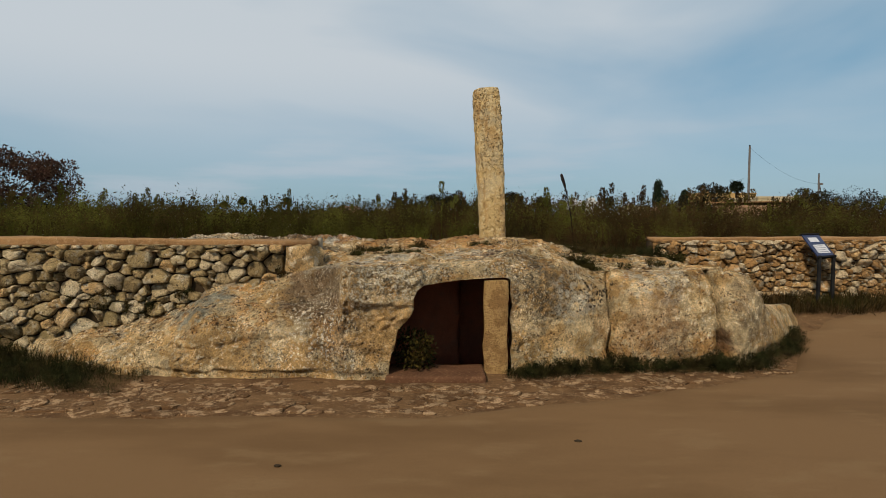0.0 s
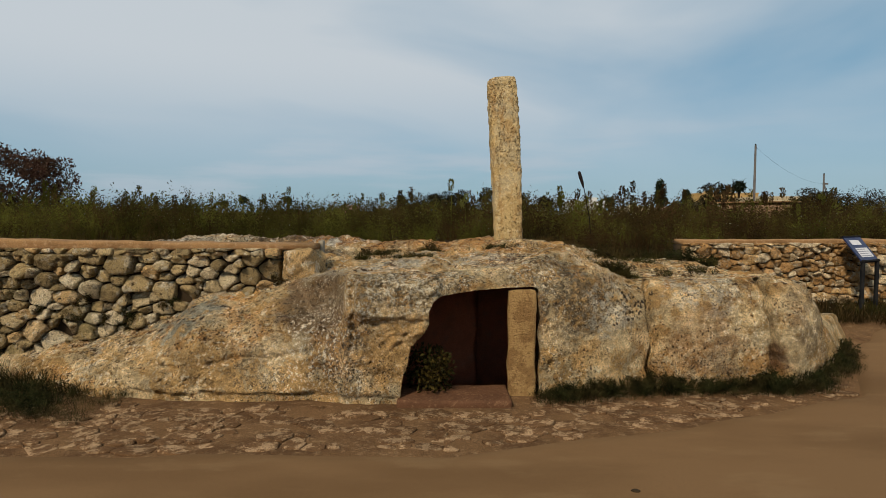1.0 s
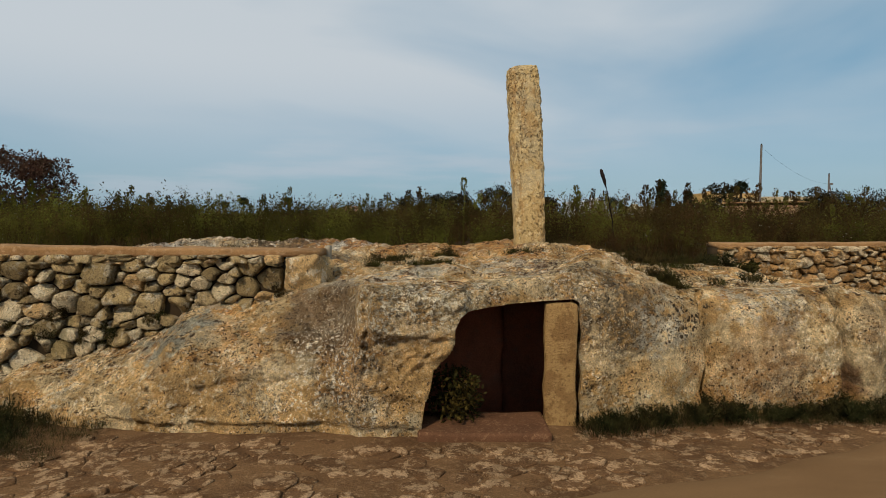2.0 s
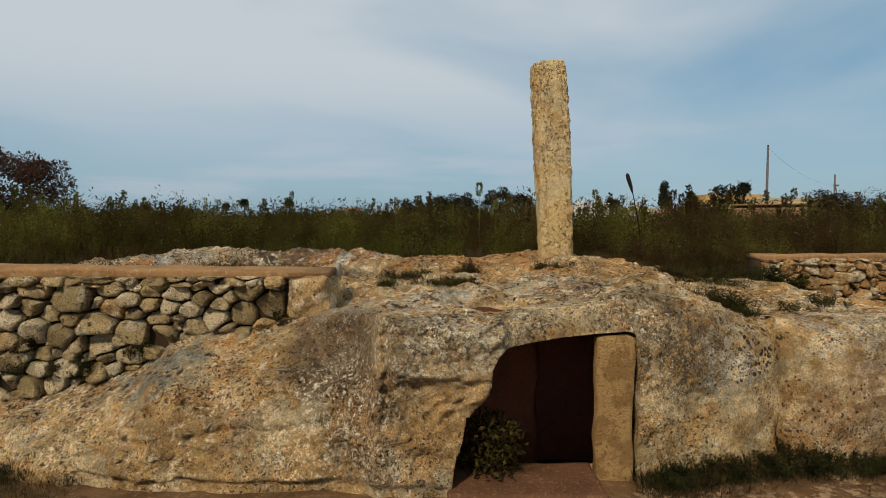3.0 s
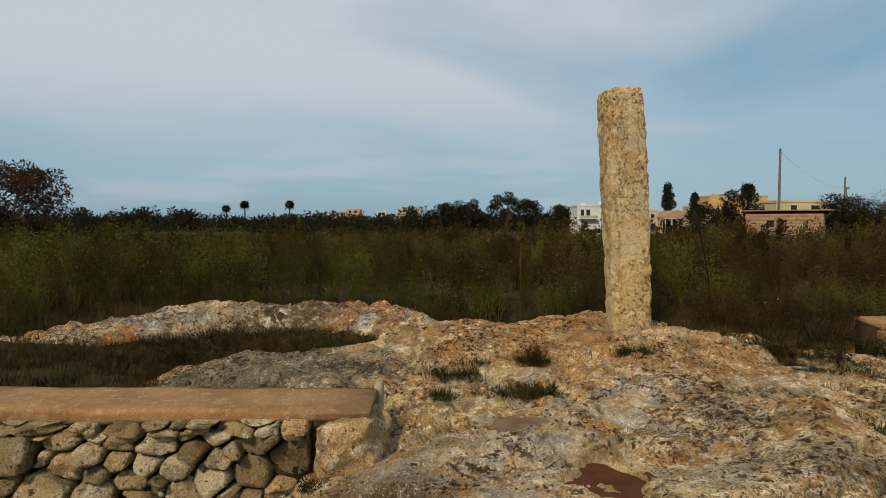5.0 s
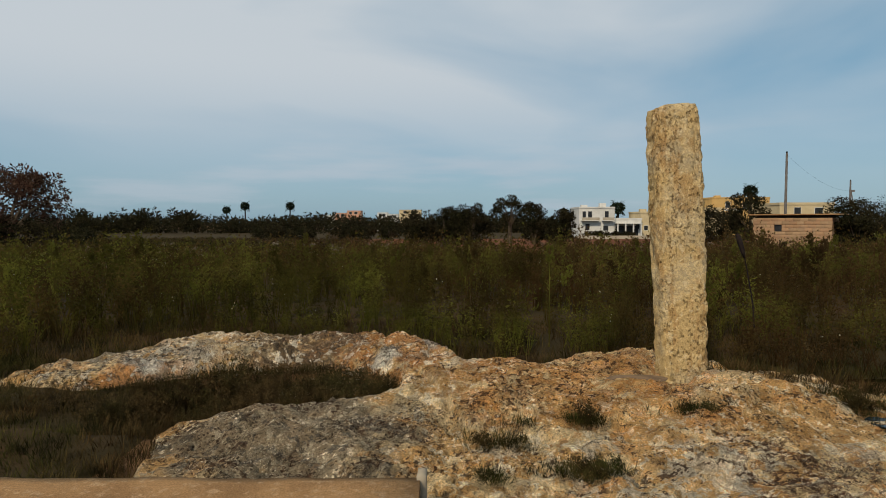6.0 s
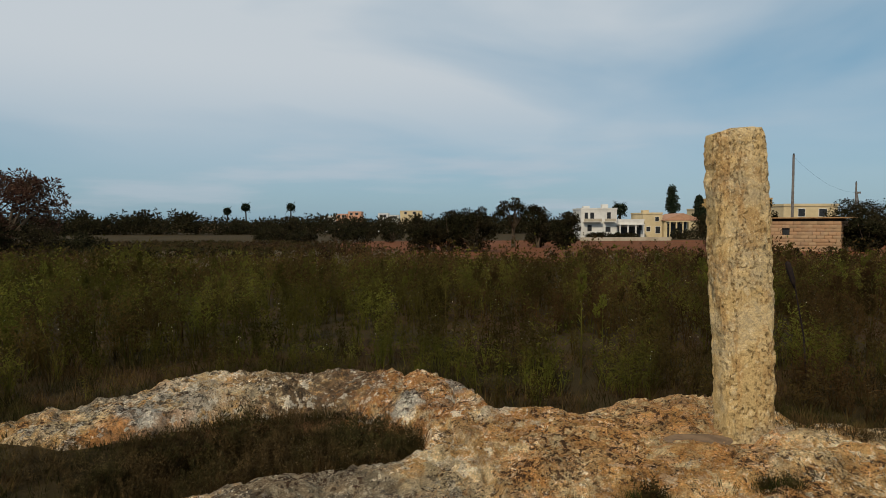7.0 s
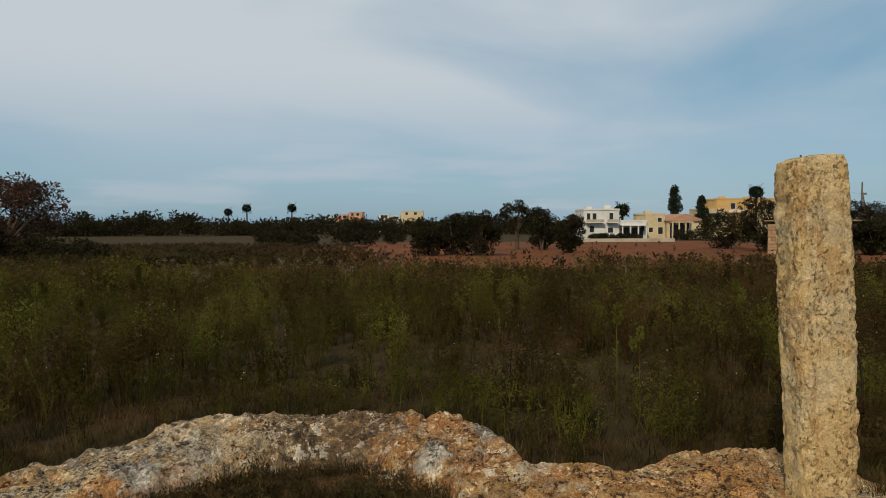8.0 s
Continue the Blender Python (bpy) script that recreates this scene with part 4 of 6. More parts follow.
# ---- standing stone ----
def menhir_mesh():
    bm = bmesh.new()
    nz, ns = 190, 72
    height = 2.25
    rings = []
    for j in range(nz + 1):
        t = j / nz
        z = t * height
        w = float(np.interp(t, [0, 0.04, 0.3, 0.55, 0.8, 0.97, 1.0], [0.190, 0.178, 0.184, 0.194, 0.193, 0.184, 0.172]))
        d = float(np.interp(t, [0, 0.5, 0.97, 1.0], [0.125, 0.120, 0.110, 0.100]))
        # lean of the shaft
        ox, oy = -0.115 * t + 0.01 * math.sin(math.pi * t), 0.02 * t
        ring = []
        for k in range(ns):
            a = 2 * math.pi * k / ns + 0.2
            c, s = math.cos(a), math.sin(a)
            e = 0.32
            x = w * math.copysign(abs(c) ** e, c)
            y = d * math.copysign(abs(s) ** e, s)
            ca, sa = math.cos(0.06), math.sin(0.06)
            x, y = x * ca - y * sa, x * sa + y * ca
            r = 1 + 0.018 * fbm(x * 3, y * 3, z, 2.4, 3) + 0.085 * fbm(x * 5, y * 5, z, 11.0, 4)
            # chipped hollows along the edges
            r -= (0.20 if x < 0 else 0.10) * max(0.0, fbm(c, s, z, 6.0, 3) - 0.22)
            # the top slopes down to one side
            top = z - smooth_step(0.86, 1.0, t) * (0.33 * max(0.0, -x - 0.03) + 0.02 * abs(fbm(x, y, 1, 9, 2)))
            ring.append(bm.verts.new((x * r + ox, y * r + oy, top)))
        rings.append(ring)
    for lo, hi in zip(rings, rings[1:]):
        for k in range(ns):
            bm.faces.new((lo[k], lo[(k + 1) % ns], hi[(k + 1) % ns], hi[k]))
    for s in (0.82, 0.5, 0.2):
        src = rings[-1]
        mid = sum((v.co for v in src), Vector()) / ns
        ring = [bm.verts.new(mid + (v.co - mid) * s + Vector((0, 0, 0.006))) for v in rings[-1]]
        for k in range(ns):
            bm.faces.new((src[k], src[(k + 1) % ns], ring[(k + 1) % ns], ring[k]))
        rings.append(ring)
    bm.faces.new(rings[-1])
    return bm


menhir = solo("standing_stone", menhir_mesh(), MENHIR, "tall squared limestone pillar, pitted and ochre, set upright in the rock", "menhir", smooth=True)
menhir.location = (0.825, 8.97, 1.05)


# ---- dry-stone walls ----
def clip(poly, mx, my, nx, ny):
    out = []
    for (ax, ay), (bx, by) in zip(poly, poly[1:] + poly[:1]):
        da, db = (ax - mx) * nx + (ay - my) * ny, (bx - mx) * nx + (by - my) * ny
        if da <= 0:
            out.append((ax, ay))
        if (da < 0 < db) or (db < 0 < da):
            t = da / (da - db)
            out.append((ax + t * (bx - ax), ay + t * (by - ay)))
    return out


def cells_of(sites, x0, x1, y0, y1):
    """Cells of sites (x, y, radius) inside a rectangle; larger sites push their borders out."""
    pts = np.array(sites)[:, :2]
    result = []
    for i, (x, y, r) in enumerate(sites):
        poly = [(x0, y0), (x1, y0), (x1, y1), (x0, y1)]
        order = np.argsort(((pts - pts[i]) ** 2).sum(1))[1:26]
        for j in order:
            px, py, pr = sites[j]
            dx, dy = px - x, py - y
            k = 0.5 + 0.5 * (r * r - pr * pr) / (dx * dx + dy * dy)
            poly = clip(poly, x + k * dx, y + k * dy, dx, dy)
            if len(poly) < 3:
                break
        result.append(poly)
    return result


def packed(rng, x0, x1, y0, y1, size, ratio, spread=1.0, chosen=()):
    """Stones of mixed sizes, big ones laid first; ratio stretches them along x."""
    w = (x1 - x0) / ratio
    sites = [((a - x0) / ratio, b, c) for a, b, c in chosen if y0 < b < y1]
    for share, k, tries in ((0.2, 0.82, 240), (0.4, 0.58, 900), (0.4, 0.40, 2600), (0.0, 0.28, 3200)):
        r = size * (0.5 + (k - 0.5) * spread)
        for _ in range(int(tries * w * (y1 - y0) / 4.2)):
            x, y, q = rng.uniform(0, w), rng.uniform(y0, y1), r * rng.uniform(0.85, 1.1)
            if all((x - a) ** 2 + (y - b) ** 2 > (0.92 * (q + c)) ** 2 for a, b, c in sites):
                sites.append((x, y, q))
    return [[(x0 + a * ratio, b) for a, b in c] for c in cells_of(sites, 0, w, y0, y1) if len(c) > 2]


def pillow_mesh(name, poly, rng, gap, depth, bulge, axes, mat, sharp=1):
    """A stone from its outline: blunt corners, a broken uneven front."""
    c = np.mean(poly, axis=0)
    p = np.array(poly) - c
    reach = np.hypot(p[:, 0], p[:, 1])
    p = p * np.maximum(0.3, 1 - gap / np.maximum(reach, 1e-3))[:, None]
    for cut in ((0.15, 0.22) if axes == "wall" else (0.13, 0.25))[:sharp + 1]:
        q = np.roll(p, -1, axis=0)
        p = np.stack([(1 - cut) * p + cut * q, cut * p + (1 - cut) * q], 1).reshape(-1, 2)
    k = len(p)
    tilt = rng.normal(0, 0.30 if axes == "wall" else 0.04, 2)
    off = rng.uniform(0, 50)
    levels = [(0.9, -depth), (1.0, -0.5 * bulge), (0.985, 0.45 * bulge), (0.91, 0.90 * bulge), (0.55, bulge)]
    size = float(np.mean(np.hypot(p[:, 0], p[:, 1])))
    verts = []
    for s, w in levels:
        for a, b in p:
            f = 1 + 0.13 * fbm(a / size, b / size, off + w * 4, 1.5, 3)
            h = w + (tilt[0] * a + tilt[1] * b if w > 0 else 0) + 0.32 * bulge * fbm(a * s / size, b * s / size, off, 1.6, 3)
            verts.append((a * s * f, b * s * f, h))
    verts.append((0, 0, bulge * (1 + 0.3 * fbm(0, 0, off, 1.6, 3))))
    bm = bmesh.new()
    vs = []
    for a, b, w in verts:
        vs.append(bm.verts.new((a, -w, b) if axes == "wall" else (a, b, w)))
    for r in range(len(levels) - 1):
        for i in range(k):
            bm.faces.new((vs[r * k + i], vs[r * k + (i + 1) % k], vs[(r + 1) * k + (i + 1) % k], vs[(r + 1) * k + i]))
    for i in range(k):
        bm.faces.new((vs[(len(levels) - 1) * k + i], vs[(len(levels) - 1) * k + (i + 1) % k], vs[-1]))
    return mesh_obj(name, bm, mat, True), c


def strip_mesh(name, xs, front, back, z0, z1, mat, amp=0.01, rows=6):
    """A long low body that follows a line, with slightly uneven faces: a wall's core or cap."""
    verts, k = [], 2 * rows + 4
    for x in xs:
        yf, yb = front(x), back(x)
        prof = [(yf, z0(x))] + [(yf, z0(x) + (z1(x) - z0(x)) * i / 3) for i in (1, 2)] + [(yf, z1(x) - 0.012), (yf + 0.015, z1(x))]
        prof += [(yf + (yb - yf) * i / rows, z1(x)) for i in range(1, rows)] + [(yb, z1(x) - 0.01), (yb, z0(x))]
        k = len(prof)
        for y, z in prof:
            verts.append((x, y + amp * fbm(x, y, z, 5.0, 3), z + amp * 0.8 * fbm(x + 9, y, z, 4.0, 3)))
    bm = bmesh.new()
    vs = [bm.verts.new(v) for v in verts]
    for i in range(len(xs) - 1):
        for j in range(k):
            a, b = i * k + j, i * k + (j + 1) % k
            bm.faces.new((vs[a], vs[b], vs[b + k], vs[a + k]))
    bm.faces.new(vs[:k][::-1])
    bm.faces.new(vs[-k:])
    return mesh_obj(name, bm, mat, True)


def drystone_wall(name, label, x0, x1, front, thick, low, top, cap, seed, size, stone, cap_end=-99.0, chosen=(), rise=0.0):
    rng = np.random.default_rng(seed)
    wall = thing(name, label, "wall", kind="structure")
    xs = np.arange(x0, x1 + 0.01, 0.08)
    part("core", strip_mesh("core", xs, lambda x: front(x) + 0.06, lambda x: front(x) + thick, lambda x: low, lambda x: top - 0.02, CORE), None, wall, "dark earth and rubble core")
    part("cap", strip_mesh("cap", np.append(xs, cap_end) if cap_end > x1 else xs, lambda x: front(x) + 0.02 + 0.025 * fbm(x, 0, 0, 3, 3), lambda x: front(x) + thick + 0.03, lambda x: top - 0.015 + 0.015 * fbm(x, 4, 0, 3, 2), lambda x: top + cap + rise * max(0.0, x1 - x), CAP, 0.014), None, wall, "smooth sand-coloured lime cap")
    body = packed(rng, x0, x1, low, top - 0.05, size, 1.3, 1.0, chosen)
    thin = packed(rng, x0, x1, top - 0.07, top + 0.005, size * 0.55, 2.3)
    for poly in body + thin:
        me, c = pillow_mesh("stone", poly, rng, float(rng.uniform(0.002, 0.014)), 0.12, float(rng.uniform(0.03, 0.06)), "wall", stone, 1)
        ob = part("stone", me, None, wall)
        ob.location = (c[0], front(c[0]) + 0.025 + rng.normal(0, 0.014), c[1])
    return wall


# ---- plants ----
def leaf_quads(base, along, side, length, width):
    """Narrow leaves as folded diamonds: base, two sides, tip."""
    mid = base + along * (length * 0.45)[:, None]
    v = np.stack([base, mid + side * (width / 2)[:, None], base + along * length[:, None], mid - side * (width / 2)[:, None]], 1)
    n = len(base)
    f = (np.arange(n) * 4)[:, None] + np.array([[0, 1, 2, 3]])
    return v.reshape(-1, 3), f


def unit(v):
    return v / np.maximum(np.linalg.norm(v, axis=1), 1e-6)[:, None]


def join(chunks):
    vs, fs, at = [], [], 0
    for v, f in chunks:
        vs.append(v)
        fs.append(f + at)
        at += len(v)
    return np.concatenate(vs), np.concatenate(fs)


def weed_variant(rng, leaves=24, leaf=0.075, plume=14, lean=0.20, head=0.012):
    """One tall weed, 1 m high: bent stem, narrow upward leaves, branching top."""
    bend = rng.normal(0, lean, 2)
    hs = np.linspace(0, 1, 4)
    line = np.column_stack([bend[0] * hs ** 2, bend[1] * hs ** 2, hs])
    chunks = []
    for a, b, r0, r1 in zip(line, line[1:], (0.007, 0.006, 0.004), (0.006, 0.004, 0.002)):
        for s in (np.array([0.7, 0.7, 0]),):
            chunks.append((np.array([a - s * r0, a + s * r0, b + s * r1, b - s * r1]), np.array([[0, 1, 2, 3]])))
    t = np.sort(rng.uniform(0.12, 0.97, leaves))
    base = np.column_stack([bend[0] * t ** 2, bend[1] * t ** 2, t])
    ang = rng.uniform(0, 2 * np.pi, leaves)
    lift = rng.uniform(0.3, 1.3, leaves)
    along = unit(np.column_stack([np.cos(ang), np.sin(ang), lift]))
    side = unit(np.column_stack([-np.sin(ang), np.cos(ang), rng.normal(0, 0.4, leaves)]))
    chunks.append(leaf_quads(base, along, side, leaf * rng.uniform(0.7, 1.5, leaves) * (1.25 - 0.6 * t), np.full(leaves, 0.013)))
    if plume:
        t = rng.uniform(0.72, 1.0, plume)
        base = np.column_stack([bend[0] * t ** 2, bend[1] * t ** 2, t]) + rng.normal(0, head, (plume, 3))
        ang = rng.uniform(0, 2 * np.pi, plume)
        along = unit(np.column_stack([np.cos(ang), np.sin(ang), rng.uniform(1.0, 3.0, plume)]))
        side = unit(np.column_stack([-np.sin(ang), np.cos(ang), rng.normal(0, 0.4, plume)]))
        chunks.append(leaf_quads(base, along, side, rng.uniform(0.03, 0.07, plume), np.full(plume, 0.012)))
    return join(chunks)


def blades_variant(rng, blades=26, spread=0.10, width=0.010):
    ang = rng.uniform(0, 2 * np.pi, blades)
    r = spread * np.sqrt(rng.uniform(0, 1, blades))
    base = np.column_stack([r * np.cos(ang), r * np.sin(ang), np.zeros(blades)])
    a2 = ang + rng.normal(0, 0.8, blades)
    along = unit(np.column_stack([np.cos(a2), np.sin(a2), rng.uniform(0.25, 2.4, blades)]))
    side = unit(np.column_stack([-np.sin(a2), np.cos(a2), np.zeros(blades)]))
    return leaf_quads(base, along, side, rng.uniform(0.5, 1.15, blades), np.full(blades, width * 10))


def scatter(name, variants, places, heights, spread, rng, mat):
    """Many plants joined into one mesh. spread: how far the width follows the height."""
    chunks = []
    for p, h in zip(places, heights):
        v, f = variants[rng.integers(len(variants))]
        a = rng.uniform(0, 2 * np.pi)
        w = h * spread + (1 - spread) if spread < 1 else h
        q = np.column_stack([(v[:, 0] * math.cos(a) - v[:, 1] * math.sin(a)) * w, (v[:, 0] * math.sin(a) + v[:, 1] * math.cos(a)) * w, v[:, 2] * h])
        chunks.append((q + np.array(p), f))
    v, f = join(chunks)
    return data_mesh(name, v, f, mat)


def bushy_variant(rng, branches=9, leaves=13, leaf=0.06, width=0.020, spread=0.26):
    """One bushy weed, 1 m high: upright branches from a low fork, each with a leafy, plume-like upper half."""
    chunks = []
    for k in range(branches):
        ang, reach = rng.uniform(0, 2 * np.pi), spread * rng.uniform(0.15, 1.0)
        top = rng.uniform(0.62, 1.0) if k else 1.0
        foot = np.array([rng.normal(0, 0.03), rng.normal(0, 0.03), 0.0])
        tip = np.array([reach * math.cos(ang), reach * math.sin(ang), top])
        bow = np.array([tip[0] * 0.75, tip[1] * 0.75, top * 0.55])
        side = np.array([-math.sin(ang), math.cos(ang), 0.0]) * 0.006
        chunks.append((np.array([foot - side, foot + side, bow + side * 0.7, bow - side * 0.7]), np.array([[0, 1, 2, 3]])))
        t = rng.uniform(0.22, 1.0, leaves) ** 0.8
        base = ((1 - t) ** 2)[:, None] * foot + (2 * t * (1 - t))[:, None] * bow + (t ** 2)[:, None] * tip
        base += rng.normal(0, 0.022, (leaves, 3))
        a = rng.uniform(0, 2 * np.pi, leaves)
        along = unit(np.column_stack([np.cos(a), np.sin(a), rng.uniform(0.1, 1.6, leaves)]))
        across = unit(np.cross(along, rng.normal(0, 1, (leaves, 3))))
        chunks.append(leaf_quads(base, along, across, leaf * rng.uniform(0.7, 1.6, leaves) * (1.15 - 0.5 * t), width * rng.uniform(0.6, 1.3, leaves)))
    return join(chunks)


def weed_field():
    rng = np.random.default_rng(11)
    near = [bushy_variant(rng, 9, 14, 0.060, 0.019) for _ in range(14)]
    middle = [bushy_variant(rng, 7, 8, 0.090, 0.038, 0.30) for _ in range(14)]
    distant = [bushy_variant(rng, 5, 5, 0.15, 0.070, 0.36) for _ in range(14)]
    stalky = [weed_variant(rng, 26, 0.085) for _ in range(8)]
    chunks, places, heights = [], [], []
    for y0, y1, dens, kinds in ((7.4, 12.5, 13, near), (12.5, 17, 11, near), (17, 24, 9.5, middle), (24, 40, 5.5, distant)):
        half = 0.86 * y1 + 2.5
        n = int((y1 - y0) * 2 * half * dens)
        xs, ys = rng.uniform(-half, half, n), rng.uniform(y0, y1, n)
        for x, y in zip(xs, ys):
            if abs(x) > 0.84 * y + 2.0:
                continue
            back = float(np.interp(x, BACK_X, BACK_Y)) if -5.3 < x < 3.1 else (8.7 if x <= -5.3 else wall_right_y(x) + 0.55)
            # the weeds stop where the soil is ploughed
            if y < back + 0.15 or (x > -0.14 * y and y > 29.5 + 1.5 * fbm(x, 0, 0, 0.3, 2)):
                continue
            patch = 0.8 * fbm(x, y, 0, 0.35, 3) + 0.75 * fbm(x, y, 7, 0.9, 3)
            if patch < -0.40 and rng.uniform() < 0.75:
                continue
            tall = 0.42 + 0.46 * smooth_step(back, back + 3.2, y) + (0.30 + 0.14 * smooth_step(15, 20, y)) * patch
            tall *= 1 - 0.5 * smooth_step(20.5, 27, y)
            h = max(0.18, tall * rng.uniform(0.66, 1.22))
            kind = stalky if rng.uniform() < 0.12 and y < 24 else kinds
            v, f = kind[rng.integers(len(kind))]
            a, w = rng.uniform(0, 2 * np.pi), (0.55 + 0.5 * h) * rng.uniform(0.8, 1.25)
            lean = rng.normal(0, 0.10, 2)
            q = np.column_stack([(v[:, 0] * math.cos(a) - v[:, 1] * math.sin(a)) * w + lean[0] * v[:, 2] * h, (v[:, 0] * math.sin(a) + v[:, 1] * math.cos(a)) * w + lean[1] * v[:, 2] * h, v[:, 2] * h])
            p = (x, y, ground_z(x, y))
            chunks.append((q + np.array(p), f))
            places.append(p)
            heights.append(h)
    return data_mesh("weeds", *join(chunks), WEED), places, heights


weeds_mesh, weed_at, weed_h = weed_field()
solo("weeds", weeds_mesh, None, "dense tall dark green and brown weeds filling the field", "weeds", kind="stuff")


def headed_variant(rng):
    """A bare stalk, 1 m high, that ends in a thick dark plume, sometimes with a second one lower down."""
    v, f = weed_variant(rng, 16, 0.07, 0, 0.10)
    chunks = [(v, f)]
    for k in range(int(rng.integers(1, 4))):
        n, top = 70, 1.0 - 0.11 * k
        t = rng.uniform(-1, 1, n)
        r = 0.030 * np.sqrt(np.maximum(0.05, 1 - t ** 2)) * rng.uniform(0.4, 1.1, n)
        a = rng.uniform(0, 2 * np.pi, n)
        c = np.array([rng.normal(0, 0.05 * k), rng.normal(0, 0.05 * k), top])
        base = c + np.column_stack([r * np.cos(a), r * np.sin(a), 0.085 * t])
        along = unit(np.column_stack([np.cos(a), np.sin(a), rng.uniform(0.5, 2.0, n)]))
        side = unit(np.cross(along, rng.normal(0, 1, (n, 3))))
        chunks.append(leaf_quads(base, along, side, rng.uniform(0.03, 0.055, n), np.full(n, 0.022)))
    return join(chunks)


def scrubby_edge():
    """Drier, browner weeds that thin out over the ploughed soil and the grassland."""
    rng = np.random.default_rng(17)
    variants = [bushy_variant(rng, 5, 4, 0.30, 0.15, 0.5) for _ in range(10)]
    places, heights = [], []
    for _ in range(11000):
        y = rng.uniform(30.0, 92.0)
        x = rng.uniform(-0.84 * y - 3, 0.84 * y + 3)
        open_soil = smooth_step(-0.22, -0.10, x / y) * smooth_step(29.5, 34.0, y + 2.0 * fbm(x, y, 2, 0.2, 3))
        if rng.uniform() < open_soil * 0.985 or fbm(x, y, 5, 0.12, 3) < -0.30:
            continue
        places.append((x, y, ground_z(x, y) + 0.1))
        heights.append(rng.uniform(0.30, 0.75))
    return scatter("scrubby_weeds", variants, places, heights, 1.0, rng, SCRUB)


solo("scrubby_weeds", scrubby_edge(), None, "dry reddish-brown weeds beyond the field's edge", "weeds", kind="stuff")


def tall_spikes():
    """Headed weeds that stand out above the rest."""
    rng = np.random.default_rng(5)
    variants = [headed_variant(rng) for _ in range(9)]
    places, heights = [], []
    for _ in range(170):
        y = rng.uniform(10.8, 19)
        x = rng.uniform(-0.84 * y, 0.84 * y)
        places.append((x, y, ground_z(x, y)))
        heights.append(rng.uniform(0.72, 0.94 + 0.014 * y))
    return scatter("headed_weeds", variants, places, heights, 1.0, rng, WEED)


solo("headed_weeds", tall_spikes(), None, "taller bushy-headed weeds rising above the field", "weeds", kind="stuff")


def flower_dots():
    rng = np.random.default_rng(21)
    chunks = []
    for i in rng.choice(len(weed_at), 800, replace=False):
        x, y, z = weed_at[i]
        z += weed_h[i] * rng.uniform(0.75, 1.02)
        for _ in range(int(rng.integers(1, 5))):
            c = np.array([[x, y, z]]) + rng.normal(0, 0.035, (1, 3))
            d = unit(rng.normal(0, 1, (1, 3)))
            s = unit(np.cross(d, rng.normal(0, 1, (1, 3))))
            chunks.append(leaf_quads(c, d, s, np.array([0.014]), np.array([0.014])))
    v, f = join(chunks)
    return data_mesh("wild_flowers", v, f, PETAL)


solo("wild_flowers", flower_dots(), None, "tiny pale flowers scattered among the weeds", "flowers", kind="stuff")


def grass_patch(name, label, places, heights, mat, seed, spread=1.0, blades=30, width=0.0065, radius=0.65):
    rng = np.random.default_rng(seed)
    variants = [blades_variant(rng, blades, radius, width) for _ in range(7)]
    return solo(name, scatter(name, variants, places, heights, spread, rng, mat), None, label, "grass", kind="stuff")


def line_places(rng, n, xa, xb, y_of, depth, z_of):
    out = []
    for _ in range(n):
        x = rng.uniform(xa, xb)
        y = y_of(x) - depth * rng.uniform(0, 1) ** 1.5
        out.append((x, y, z_of(x, y)))
    return out


def base_y(x):
    return float(np.interp(x, RX, R_BASE_Y))


_r = np.random.default_rng(31)
p = line_places(_r, 1500, 0.72, 4.3, lambda x: base_y(x) + 0.06, 0.34, lambda x, y: ground_z(x, y) - 0.01)
grass_patch("grass", "dark green grass along the foot of the rock", p, [_r.uniform(0.03, 0.08) * (0.85 + 0.7 * gauss(q[0], 1.0, 0.4) + 0.3 * fbm(q[0], 0, 0, 3, 2)) for q in p], MOSS, 32, 1.0, 22, 0.004, 1.3)
p = line_places(_r, 1100, -6.6, -2.6, lambda x: base_y(x) + 0.16, 0.75, lambda x, y: ground_z(x, y) - 0.01)
grass_patch("grass", "dark rank grass and weeds below the wall", p, [_r.uniform(0.05, 0.20) * (1 - 0.5 * smooth_step(-3.6, -2.6, q[0])) for q in p], MOSS, 33, 1.0, 30, 0.0025, 1.0)
p = []
for _ in range(3000):
    x, y = _r.uniform(-3.8, -1.5), _r.uniform(8.1, 9.95)
    if rock_top(x, y) < 0.90 and (x > -3.4 or y > pit_front(x)):
        p.append((x, y, max(rock_top(x, y), ground_z(x, y)) - 0.01))
grass_patch("grass", "rusty brown grass filling the hollow in the rock", p, [_r.uniform(0.06, 0.17) for q in p], DRYGRASS, 34, 1.0, 24, 0.0022, 0.7)
p = []
for _ in range(3400):
    x, y = _r.uniform(-8, -2.4), _r.uniform(6.95, 10.2)
    if x > -5.35 and rock_top(x, y) > ground_z(x, y) + 0.02:
        continue
    p.append((x, y, ground_z(x, y) - 0.01))
grass_patch("grass", "dark weedy grass behind the wall", p, [_r.uniform(0.05, 0.15) for _ in p], UNDER, 35, 1.0, 22, 0.0045)
p = []
